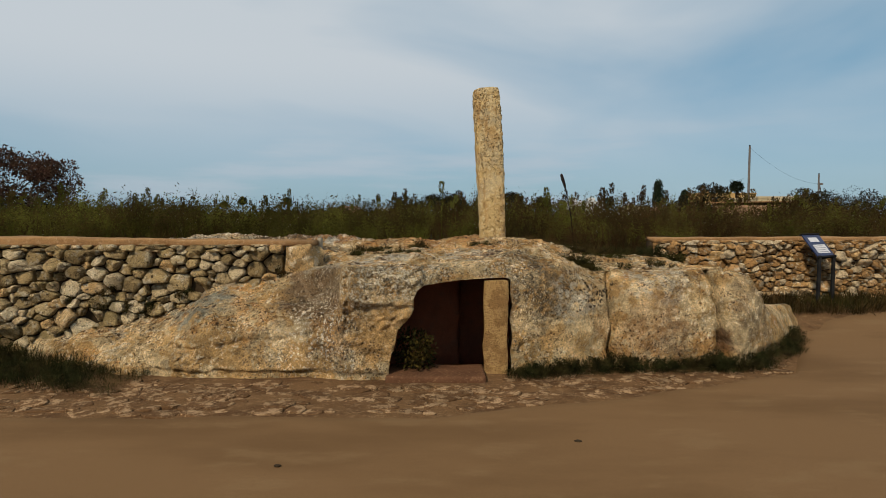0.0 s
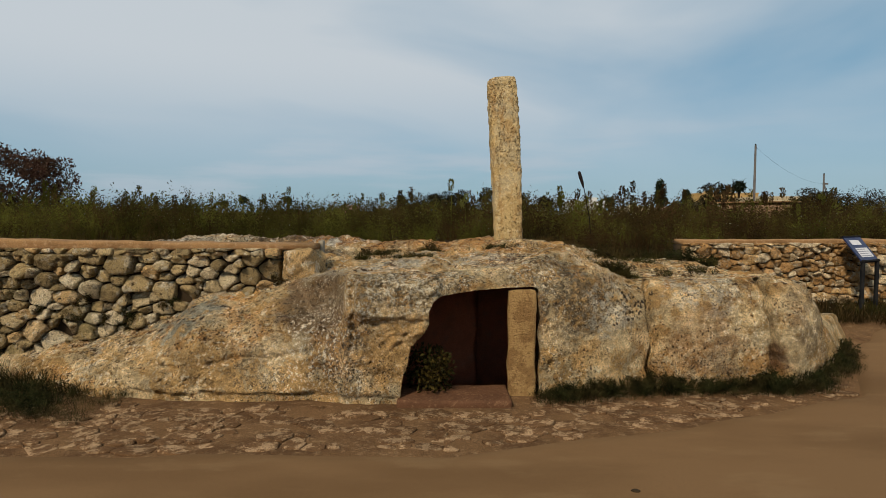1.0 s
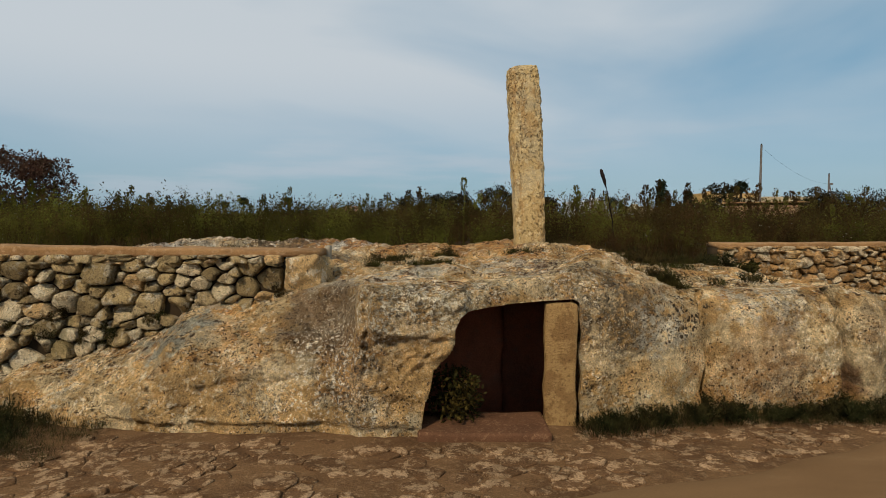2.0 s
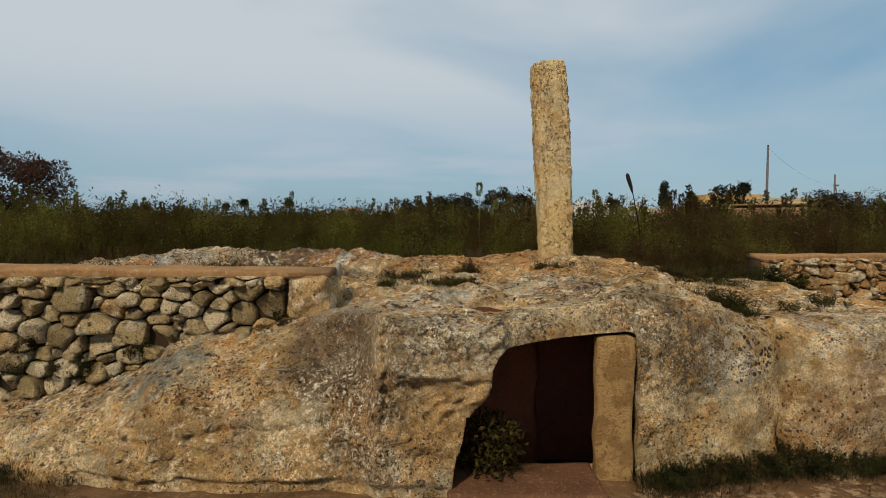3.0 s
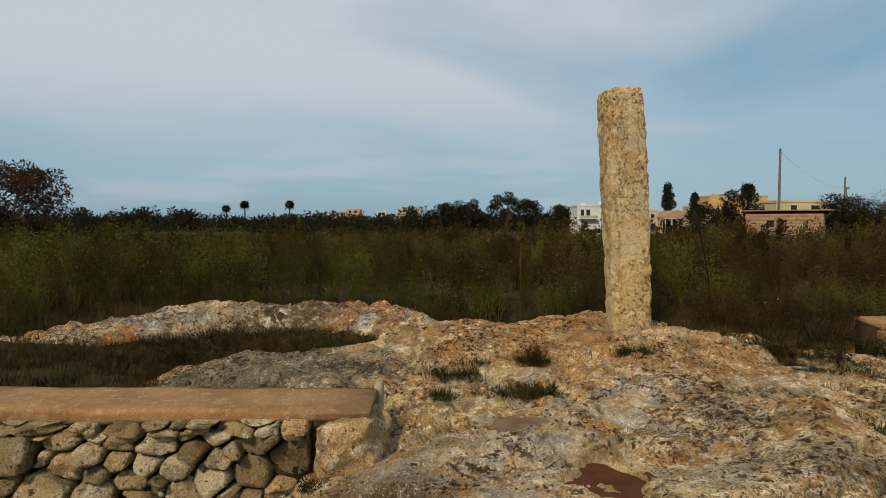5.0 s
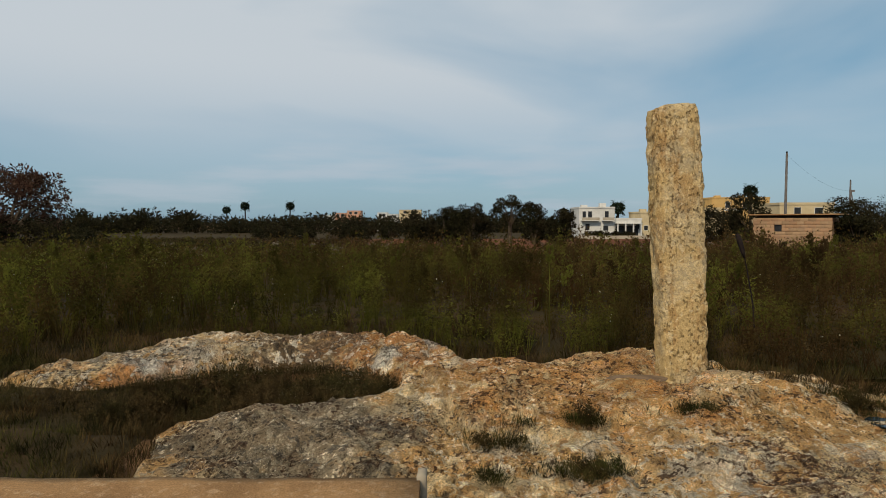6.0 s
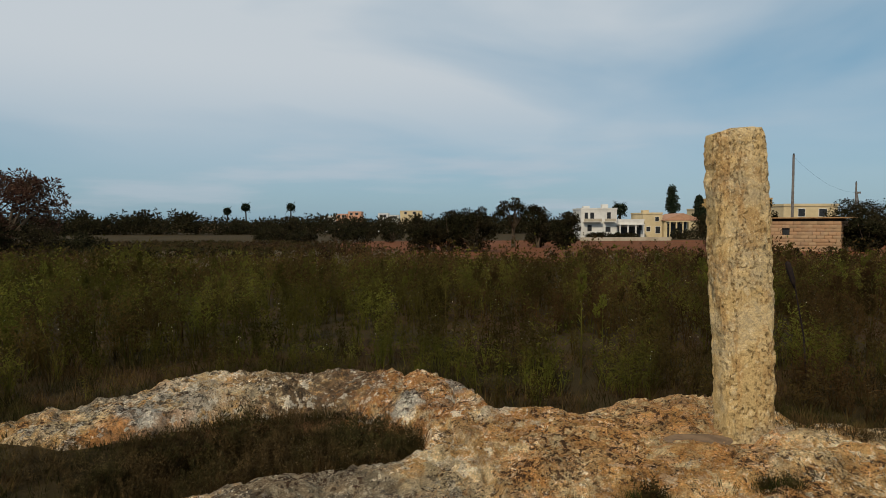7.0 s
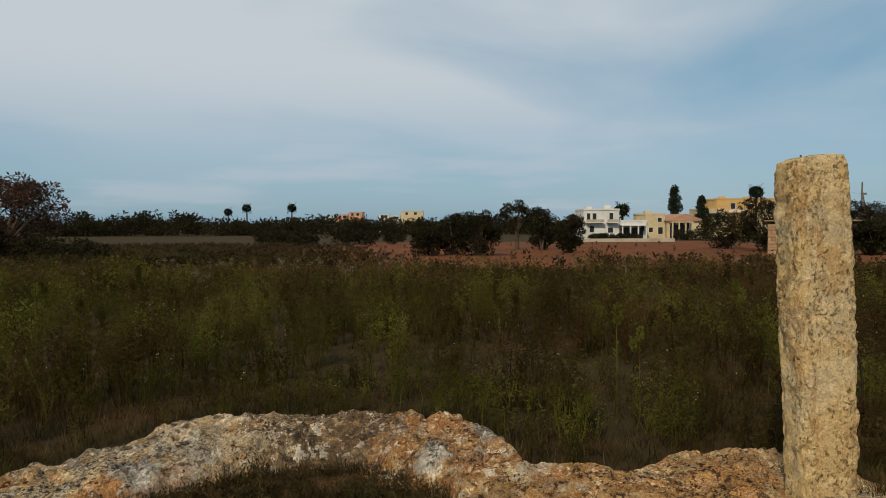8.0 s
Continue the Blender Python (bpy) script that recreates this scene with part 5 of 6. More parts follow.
for cx, cy, rx, ry, n in ((-0.37, 7.26, 0.18, 0.09, 60), (-0.21, 7.98, 0.09, 0.06, 46), (-0.80, 7.63, 0.15, 0.07, 40), (-0.91, 7.19, 0.07, 0.05, 20), (-0.66, 7.94, 0.10, 0.05, 16), (0.59, 8.10, 0.17, 0.06, 40), (1.35, 6.55, 0.14, 0.08, 16), (1.52, 6.33, 0.12, 0.07, 90), (1.15, 8.9, 0.2, 0.1, 12), (2.2, 8.5, 0.4, 0.25, 50), (1.8, 7.5, 0.15, 0.1, 8), (2.0, 8.62, 0.22, 0.07, 60), (2.0, 8.02, 0.2, 0.05, 16), (2.35, 8.2, 0.12, 0.15, 30)):
    for _ in range(n):
        x, y = cx + _r.normal(0, rx * 0.6), cy + _r.normal(0, ry * 0.6)
        p.append((x, y, rock_top(x, y) - 0.005))
grass_patch("grass", "small green tufts rooted in the rock's hollows", p, [_r.uniform(0.03, 0.10) for _ in p], GRASS, 36, 1.0, 26, 0.004, 0.7)
p = line_places(_r, 480, 3.6, 9.0, lambda x: wall_right_y(x) + 0.05, 1.1, lambda x, y: ground_z(x, y) - 0.01)
grass_patch("grass", "dark green grass at the foot of the wall", p, [_r.uniform(0.08, 0.30) for _ in p], UNDER, 37, 1.0, 30, 0.004)
p = []
for _ in range(330):
    x = _r.uniform(1.2, 3.2)
    y = _r.uniform(8.9, 10.2)
    p.append((x, y, max(ground_z(x, y), rock_top(x, y)) - 0.01))
grass_patch("grass", "low dark grass behind the outcrop", p, [_r.uniform(0.05, 0.14) for _ in p], UNDER, 38, 1.0, 30, 0.004)
p = []
for _ in range(2600):
    y = _r.uniform(9.4, 12.5)
    x = _r.uniform(-0.84 * y - 1, 0.84 * y + 1)
    back = float(np.interp(x, BACK_X, BACK_Y)) if -4.8 < x < 3.1 else (7.3 if x <= -4.8 else wall_right_y(x) + 0.5)
    if y > back + 0.02:
        p.append((x, y, ground_z(x, y) - 0.01))
grass_patch("undergrowth", "low dark green undergrowth at the edge of the weeds", p, [_r.uniform(0.10, 0.28) for _ in p], UNDER, 39, 1.0, 26, 0.003, 0.8)

p = []
for _ in range(2600):
    y = _r.uniform(37.5, 80)
    x = _r.uniform(-0.84 * y - 3, -0.30 * y + 3)
    if fbm(x, y, 3, 0.08, 3) > -0.25:
        p.append((x, y, ground_z(x, y) - 0.02))
grass_patch("dry_grass", "rough brown-green tussocks on the grassland", p, [_r.uniform(0.25, 0.6) for _ in p], DRYGRASS, 43, 1.0, 14, 0.012, 0.9)


def hollow_weeds():
    """Bushy tufts that stand in the hollow, thickest under the rim."""
    rng = np.random.default_rng(47)
    variants = [bushy_variant(rng, 12, 16, 0.11, 0.022, 0.55) for _ in range(8)]
    places, heights = [], []
    while len(places) < 300:
        x = rng.uniform(-3.75, -1.55) if rng.uniform() < 0.9 else rng.uniform(-4.7, -3.7)
        if -4.3 < x:
            f, r = pit_front(x) if x > -3.3 else 8.1, rim_front(x)
        else:
            f, r = 7.6, rim_front(x)
        y = f + (r - f) * rng.uniform(0.15, 1.0) ** 0.6
        if y > r + 0.02 or (y - f < 0.35 and rng.uniform() < 0.5):
            continue
        places.append((x, y, (max(rock_top(x, y), ground_z(x, y)) if x > -4.9 else ground_z(x, y)) - 0.02))
        heights.append(rng.uniform(0.14, 0.28) + 0.42 * gauss(x, -3.25, 0.24) * smooth_step(r - 0.5, r, y) * rng.uniform(0.4, 1.0))
    return scatter("weeds", variants, places, heights, 1.0, rng, HOLLOWWEED)


solo("weeds", hollow_weeds(), None, "brown-green bushy weeds standing in the rock's hollow", "weeds", kind="stuff")


def joint_tufts():
    """Dry bushy tufts in the rock's joints and between the wall's stones."""
    rng = np.random.default_rng(53)
    variants = [bushy_variant(rng, 12, 14, 0.16, 0.05, 0.7) for _ in range(6)]
    places, heights = [], []
    for cx, cy, rx, ry, n, h in ((1.50, 6.38, 0.10, 0.07, 16, 0.13), (2.45, 6.75, 0.16, 0.10, 12, 0.10), (1.98, 6.42, 0.06, 0.05, 4, 0.08), (2.3, 8.5, 0.35, 0.2, 20, 0.14), (-0.32, 7.30, 0.16, 0.08, 9, 0.10), (-0.20, 8.0, 0.08, 0.05, 5, 0.13), (-0.85, 7.62, 0.14, 0.06, 7, 0.09), (0.60, 8.12, 0.15, 0.05, 6, 0.08), (1.15, 8.75, 0.14, 0.06, 5, 0.07)):
        for _ in range(n):
            x, y = cx + rng.normal(0, rx * 0.6), cy + rng.normal(0, ry * 0.6)
            places.append((x, y, rock_top(x, y) - 0.01))
            heights.append(h * rng.uniform(0.6, 1.25))
    for x, z in ((-2.52, 0.66), (-3.25, 0.70), (-3.05, 0.52), (-3.35, 0.55), (-3.6, 0.62), (-2.92, 0.50), (-1.50, 0.86)):
        for _ in range(6):
            places.append((x + rng.normal(0, 0.05), 6.30 + rng.uniform(0, 0.04), z - 0.05 + rng.normal(0, 0.03)))
            heights.append(rng.uniform(0.07, 0.13))
    return scatter("tufts", variants, places, heights, 1.0, rng, TUFT)


solo("tufts", joint_tufts(), None, "dull green and brown tufts rooted in joints of rock and wall", "weeds", kind="stuff")


def foot_weeds():
    """Low bushy weeds against the foot of the rock and in the corner below the wall."""
    rng = np.random.default_rng(59)
    variants = [bushy_variant(rng, 12, 14, 0.17, 0.05, 0.8) for _ in range(6)]
    places, heights = [], []
    for x0, x1, n, reach in ((0.78, 3.4, 260, 0.28), (3.4, 4.3, 36, 0.18), (-6.4, -3.0, 240, 0.60)):
        for _ in range(n):
            x = rng.uniform(x0, x1)
            y = base_y(x) + 0.05 - reach * rng.uniform(0, 1) ** 1.4
            places.append((x, y, ground_z(x, y) - 0.01))
            heights.append(rng.uniform(0.06, 0.15) * (1.0 + 0.5 * fbm(x, 0, 0, 2.0, 2)))
    for _ in range(28):
        # at the broken end of the eastern wall
        x, y = rng.uniform(2.85, 3.55), rng.uniform(8.72, 8.98)
        places.append((x, y, max(ground_z(x, y), rock_top(x, y)) - 0.01))
        heights.append(rng.uniform(0.10, 0.22))
    return scatter("weeds", variants, places, heights, 1.0, rng, MOSS)


solo("weeds", foot_weeds(), None, "low dark green weeds along the foot of the rock", "weeds", kind="stuff")


def leafy_crown(rng, blobs, per, leaf, squash=1.0):
    chunks = []
    for c, r in blobs:
        d = unit(rng.normal(0, 1, (per, 3)))
        base = np.array(c) + d * (r * rng.uniform(0.35, 1.0, per) ** 0.6)[:, None] * np.array([1, 1, squash])
        along = unit(d + rng.normal(0, 0.8, (per, 3)))
        side = unit(np.cross(along, rng.normal(0, 1, (per, 3))))
        chunks.append(leaf_quads(base, along, side, leaf * rng.uniform(0.6, 1.4, per), leaf * rng.uniform(0.35, 0.7, per)))
    return join(chunks)


# shrub in the doorway
shrub = thing("shrub", "small yellow-green leafy shrub growing in the doorway", "shrub", (-0.22, 5.80, 0.02))
_r = np.random.default_rng(41)
bl = [((_r.uniform(-0.15, 0.17), _r.uniform(-0.08, 0.12), _r.uniform(0.04, 0.34)), 0.085) for _ in range(34)]
part("leaves", data_mesh("leaves", *leafy_crown(_r, bl, 44, 0.036), SHRUB), None, shrub)
bm = bmesh.new()
for c, r in bl[:12]:
    add_tube(bm, [(0, 0.05, -0.02), (c[0] * 0.5, 0.05 + c[1] * 0.4, c[2] * 0.6), c], [0.008, 0.006, 0.003], 5)
part("stems", bm, BARK, shrub)


def tree(name, label, x, y, height, radius, mat, seed, trunk=0.35, leaf=0.16, per=90, n=34, squash=0.8, category="tree", group="", gap=1.0):
    """Tapered trunk, forking limbs and a crown of many small leaves in uneven clumps."""
    rng = np.random.default_rng(seed)
    z0 = ground_z(x, y) - 0.05
    root = thing(name, label, category, (x, y, z0), group)
    bottom = height * trunk
    ch = (height - bottom) / 2
    mid = bottom + ch
    blobs = []
    for _ in range(n):
        d = rng.normal(0, 1, 3)
        d /= np.linalg.norm(d)
        k = rng.uniform(0.35, 1.0) ** 0.5
        blobs.append(((d[0] * radius * k, d[1] * radius * k, mid + d[2] * ch * k * 0.92), radius * rng.uniform(0.2, 0.36) * gap))
    part("crown", data_mesh("crown", *leafy_crown(rng, blobs, per, leaf, squash), mat), None, root)
    bm = bmesh.new()
    lean = rng.normal(0, 0.06, 2) * height
    r0 = 0.035 * height + 0.04
    fork = (lean[0], lean[1], bottom * 0.95)
    add_tube(bm, [(0, 0, -0.2), (lean[0] * 0.3, lean[1] * 0.3, bottom * 0.4), fork], [r0 * 1.3, r0, r0 * 0.8], 8)
    for c, r in blobs[:9]:
        m = [0.55 * fork[k] + 0.45 * c[k] + (0.08 * height if k == 2 else 0) for k in range(3)]
        add_tube(bm, [fork, m, c], [r0 * 0.55, r0 * 0.32, r0 * 0.1], 6)
    part("trunk", bm, BARK, root)
    return root


def columnar(name, label, x, y, height, radius, seed, group="", lean=0.0):
    rng = np.random.default_rng(seed)
    root = thing(name, label, "tree", (x, y, ground_z(x, y) - 0.1), group)
    blobs = []
    for _ in range(46):
        t = rng.uniform(0.06, 1.0)
        r = radius * (math.sin(math.pi * min(1, t * 0.9 + 0.12)) ** 0.6)
        a = rng.uniform(0, 2 * math.pi)
        k = rng.uniform(0.2, 0.85)
        blobs.append(((r * k * math.cos(a), r * k * math.sin(a), t * height * 0.97), radius * 0.38))
    part("crown", data_mesh("crown", *leafy_crown(rng, blobs, 120, 0.5, 1.3), CONIFER), None, root)
    bm = bmesh.new()
    add_tube(bm, [(0, 0, -0.2), (0.05, 0, height * 0.5), (0, 0, height * 0.93)], [0.28, 0.18, 0.04], 7)
    part("trunk", bm, BARK, root)


def palm(label, x, y, height, spread, seed):
    rng = np.random.default_rng(seed)
    root = thing("palm_tree", label, "palm", (x, y, ground_z(x, y) - 0.1), "palms")
    bm = bmesh.new()
    add_tube(bm, [(0, 0, -0.2), (0.08, 0, height * 0.5), (0, 0.05, height - spread * 0.5)], [0.36, 0.30, 0.30], 8)
    part("trunk", bm, PALMBARK, root)
    chunks = []
    for k in range(60):
        a, lift = rng.uniform(0, 2 * math.pi), rng.uniform(-0.9, 1.7)
        d = np.array([math.cos(a), math.sin(a)])
        t = np.linspace(0.1, 1, 9)
        line = np.column_stack([d[0] * spread * t, d[1] * spread * t, height - spread * 0.5 + spread * (lift * t - 0.35 * t * t)])
        for s in (-1, 1):
            side = np.column_stack([np.full(9, -d[1] * s), np.full(9, d[0] * s), np.full(9, -0.1)])
            along = unit(side + 0.7 * np.gradient(line, axis=0) / spread * 4)
            chunks.append(leaf_quads(line, along, unit(np.cross(along, np.tile([0.0, 0, 1], (9, 1)))), np.full(9, spread * 0.28), np.full(9, spread * 0.16)))
    chunks.append(leafy_crown(rng, [((0, 0, height - 0.5 * spread), 0.95 * spread)], 900, spread * 0.3, 0.9))
    part("fronds", data_mesh("fronds", *join(chunks), CONIFER), None, root)


# olives and bushes beyond the weeds
OL = "olive trees beyond the field"
LB = "dark rounded olive tree on red soil"
for x, y, h, r, s in ((-2.7, 50, 3.2, 1.5, 51), (-0.8, 51.5, 3.4, 1.6, 52), (1.1, 50, 3.7, 1.5, 53), (8.9, 55, 3.7, 1.3, 55), (7.8, 63, 4.6, 1.3, 56)):
    tree("olive_tree", LB, x, y, h, r, OLIVE, s, 0.04, 0.17, 150, 46, 0.85, group=OL, gap=1.15)
tree("olive_tree", "tall open olive tree with a bare trunk", 5.8, 65, 5.3, 1.9, OLIVE, 54, 0.42, 0.2, 100, 30, 0.7, group=OL, gap=0.9)
for x, y, h, r, s in ((-27, 95, 2.6, 2.3, 61), (-22.5, 92, 2.0, 2.0, 62), (-18, 97, 3.0, 2.2, 63), (-13.5, 94, 2.4, 1.9, 64), (-9.5, 98, 3.1, 2.1, 65), (-31, 105, 2.8, 2.5, 66), (14.5, 96, 2.2, 1.8, 67)):
    tree("olive_tree", "dark olive tree at the far side of the field", x, y, h, r, OLIVE, s, 0.15, 0.26, 90, 30, 0.85, group=OL)
for x, y, h, r, s in ((26.4, 56.8, 5.4, 1.9, 71), (27.6, 66, 4.0, 2.6, 72), (45, 69, 4.9, 3.6, 75), (52, 73, 5.2, 3.8, 76), (39, 63, 4.5, 2.6, 77), (28.9, 46.9, 2.6, 1.4, 78), (59, 78, 5.7, 4.0, 79)):
    tree("garden_tree", "dark green broad tree near the houses", x, y, h, r, OLIVE, s, 0.03, 0.2, 150, 44, 0.85, group="trees near the houses", gap=1.1)
tree("russet_tree", "open-crowned tree with sparse russet leaves", -28.9, 41, 5.9, 3.9, RUSSET, 81, 0.16, 0.19, 190, 74, 0.7, gap=0.75)
for x, y, h, r, s in ((-31.5, 39.5, 2.6, 1.9, 82), (-28.4, 38.8, 2.2, 1.8, 83), (-25.4, 39.6, 1.9, 1.7, 84), (-22.6, 39.2, 1.5, 1.5, 85), (-34.5, 40.5, 2.8, 2.0, 86)):
    tree("scrub_bush", "low dark brown scrub at the field's edge", x, y, h, r, OLIVE, s, 0.03, 0.15, 110, 34, 0.75, "bush", "scrub at the field's edge", 1.15)
columnar("cypress_tree", "tall dark cypress behind the houses", 60.8, 165, 13.8, 2.1, 91, "cypresses")
columnar("cypress_tree", "dark slender cypress behind the houses", 68.6, 166, 11.0, 1.7, 92, "cypresses")
palm("palm tree with a round dark crown", 44.3, 157, 8.4, 1.7, 94)
palm("palm tree behind the ochre house", 79.2, 158, 12.8, 1.7, 95)
palm("far palm tree on the skyline", -106.0, 290, 11.9, 1.85, 96)
palm("far palm tree on the skyline", -97.0, 290, 13.9, 2.05, 97)
palm("far palm tree on the skyline", -75.2, 290, 13.9, 2.05, 98)


def far_woods():
    rng = np.random.default_rng(101)
    blobs = []
    for _ in range(1500):
        y = rng.uniform(238, 275)
        x = rng.uniform(-260, 70)
        top = 5.4 + 2.6 * fbm(x, 0, 0, 0.03, 3)
        z = ground_z(x, y) + rng.uniform(0.3, 1.0) * max(2.0, top)
        blobs.append(((x, y, z), rng.uniform(1.8, 3.2)))
    for cx, w, t in ((-152, 6, 9.5), (-127, 8, 10.0), (-110, 4, 8.5)):
        for _ in range(26):
            blobs.append(((cx + rng.normal(0, w * 0.5), 250 + rng.normal(0, 2), ground_z(cx, 250) + t * rng.uniform(0.3, 0.95)), 1.8))
    v, f = leafy_crown(rng, blobs, 34, 1.2)
    return data_mesh("far_woods", v, f, OLIVE)


solo("far_woods", far_woods(), None, "dark line of distant trees on the horizon", "woods", kind="stuff")

# leaning seed head above the weeds
spike = thing("seed_stalk", "leaning dry stalk with a dark seed head", "weed", (2.42, 10.8, ground_z(2.42, 10.8)))
bm = bmesh.new()
add_tube(bm, [(0, 0, -0.05), (-0.05, 0, 0.55), (-0.16, 0, 1.10)], [0.010, 0.008, 0.006], 6)
part("stalk", bm, SPIKE, spike)
bm = bmesh.new()
add_tube(bm, [(-0.15, 0, 1.05), (-0.175, 0, 1.13), (-0.21, 0, 1.24), (-0.235, 0, 1.31), (-0.24, 0, 1.33)], [0.010, 0.024, 0.030, 0.022, 0.006], 9)
for v in bm.verts:
    v.co += 0.012 * Vector((fbm(v.co.x, v.co.y, v.co.z, 30, 2), fbm(v.co.y, v.co.x, v.co.z, 30, 2), 0))
part("seed_head", bm, SPIKE, spike, "dark knobbly seed head", True)

# ---- information board ----
board = thing("information_board", "slanted information panel on two black posts by the wall", "sign", (5.71, 8.98, ground_z(5.71, 8.98) - 0.03))
for s in (-0.2, 0.2):
    px, py = s * math.cos(radians(31)), s * math.sin(radians(31))
    part("post", box(px - 0.02, px + 0.02, py - 0.02, py + 0.02, -0.1, 0.77, 0.004), METAL, board)
TILTED = pose(0.0, 0.0, 0.76, 52, 0, 31)


def panel(x0, x1, y0, y1, z0, z1, bevel=0.0):
    """A piece lying in the slanted plane of the board; y runs up the slope."""
    bm = box(x0, x1, y0, y1, z0, z1, bevel)
    bm.transform(TILTED)
    return bm


face = part("panel", panel(-0.235, 0.235, 0.0, 0.38, -0.018, 0.0, 0.004), BLUE, board, "blue panel with white printed sheets")
part("sheet", panel(-0.155, 0.175, 0.05, 0.20, 0.001, 0.003), PAPER, face, "white printed sheet")
part("sheet", panel(-0.15, 0.10, 0.25, 0.33, 0.001, 0.003), PAPER, face, "white printed sheet")
for k in range(4):
    part("print_line", panel(-0.15, 0.14 - 0.05 * (k % 2), 0.065 + 0.035 * k, 0.076 + 0.035 * k, 0.0035, 0.0045), INK, face)
part("rail", panel(-0.25, 0.25, -0.025, 0.0, -0.03, 0.012, 0.003), METAL, board)
part("rail", panel(-0.25, 0.25, 0.38, 0.40, -0.03, 0.012, 0.003), METAL, board)


# ---- poles and houses ----
def pole(label, x, y, top, brace=0.0):
    root = thing("utility_pole", label, "pole", (x, y, ground_z(x, y)), "utility poles")
    h = top - ground_z(x, y)
    bm = bmesh.new()
    add_tube(bm, [(0, 0, -0.3), (0, 0, h * 0.5), (0, 0, h)], [0.13, 0.115, 0.09], 9)
    part("shaft", bm, POLEMAT, root)
    if brace:
        bm = bmesh.new()
        add_tube(bm, [(0.05, 0, h * 0.86), (brace, 0.2, -0.2)], [0.07, 0.10], 8)
        part("brace", bm, POLEMAT, root)
        part("crossarm", box(-0.12, 0.55, -0.05, 0.05, h * 0.82, h * 0.85), POLEMAT, root)
    part("insulator", box(-0.05, 0.05, -0.05, 0.05, h, h + 0.12, 0.01), METAL, root)
    return root


pole("tall grey utility pole behind the stone hut", 29.9, 57.5, 8.45)
pole("braced grey utility pole among the trees", 49.2, 77.0, 7.25, 1.6)
wire = bpy.data.curves.new("wire", "CURVE")
wire.dimensions, wire.bevel_depth = "3D", 0.006
sp = wire.splines.new("POLY")
sp.points.add(12)
for i, q in enumerate(sp.points):
    t = i / 12
    q.co = (29.9 + 19.3 * t, 57.5 + 19.5 * t, 8.3 - 2.3 * t - 3.2 * t * (1 - t), 1)
wire.materials.append(METAL)
tagged(new("overhead_wire", wire), "thin sagging cable between the two poles", "cable")


def add_window(parent, x, y, z, w, h):
    """A framed pane set into a facade that faces the field."""
    win = part("window", box(x - w / 2 - 0.08, x + w / 2 + 0.08, y - 0.05, y + 0.05, z - h / 2 - 0.08, z + h / 2 + 0.08), WHITEWASH, parent)
    part("pane", box(x - w / 2, x + w / 2, y - 0.062, y - 0.054, z - h / 2, z + h / 2), DARKGLASS, win, "dark glass")


def house(label, x0, x1, y, depth, top, mat, windows=(), roof="flat", porch=None, group="houses across the field", balconies=(), tops=()):
    g = ground_z((x0 + x1) / 2, y) - 0.3
    root = thing("house", label, "house", (0, 0, 0), group)
    part("wall", box(x0, x1, y, y + depth, g, top), mat, root)
    if roof == "flat":
        bm = bmesh.new()
        for a, b, c, d in ((x0 - 0.1, x1 + 0.1, y - 0.1, y + 0.15), (x0 - 0.1, x1 + 0.1, y + depth - 0.15, y + depth + 0.1), (x0 - 0.1, x0 + 0.15, y + 0.15, y + depth - 0.15), (x1 - 0.15, x1 + 0.1, y + 0.15, y + depth - 0.15)):
            add_box(bm, a, b, c, d, top + 0.003, top + 0.4)
        part("parapet", bm, mat, root)
    else:
        bm = bmesh.new()
        m = (x0 + x1) / 2
        pts = [bm.verts.new(v) for yy in (y - 0.4, y + depth + 0.4) for v in ((x0 - 0.4, yy, top - 0.1), (m, yy, top + 1.5), (x1 + 0.4, yy, top - 0.1), (x1 + 0.4, yy, top - 0.28), (x0 - 0.4, yy, top - 0.28))]
        bm.faces.new(pts[:5])
        bm.faces.new(pts[5:][::-1])
        for k in range(5):
            bm.faces.new((pts[k], pts[k + 5], pts[(k + 1) % 5 + 5], pts[(k + 1) % 5]))
        part("roof", bm, ROOFTILE, root, "shallow tiled roof")
    for wx, wz, ww, wh in windows:
        add_window(root, x0 + wx, y, wz, ww, wh)
    for bx0, bx1, bz in balconies:
        balcony = part("balcony", box(x0 + bx0, x0 + bx1, y - 1.2, y - 0.003, bz, bz + 0.16), mat, root)
        part("railing", box(x0 + bx0, x0 + bx1, y - 1.2, y - 1.12, bz + 0.163, bz + 0.85), WHITEWASH if mat is not WHITEWASH else GARDENWALL, balcony)
    for cx, cz in tops:
        part("roof_tank", box(x0 + cx, x0 + cx + 1.5, y + 2.0, y + 3.4, top + 0.004, top + cz, 0.05), mat, root)
    if porch:
        px0, px1, pz = porch
        part("porch_roof", box(x0 + px0, x0 + px1, y - 2.2, y - 0.003, pz, pz + 0.25), mat, root)
        for k in range(4):
            cx = x0 + px0 + 0.2 + (px1 - px0 - 0.4) * k / 3
            part("column", box(cx - 0.14, cx + 0.14, y - 2.1, y - 1.82, g, pz - 0.003), mat, root)
        # dark sheet on the facade imitates the shade below the porch roof
        part("porch_shade", box(x0 + px0 + 0.3, x0 + px1 - 0.3, y - 0.06, y - 0.02, g, pz - 0.5), DARKGLASS, root, "dark panel standing in for the porch's shade")
    return root


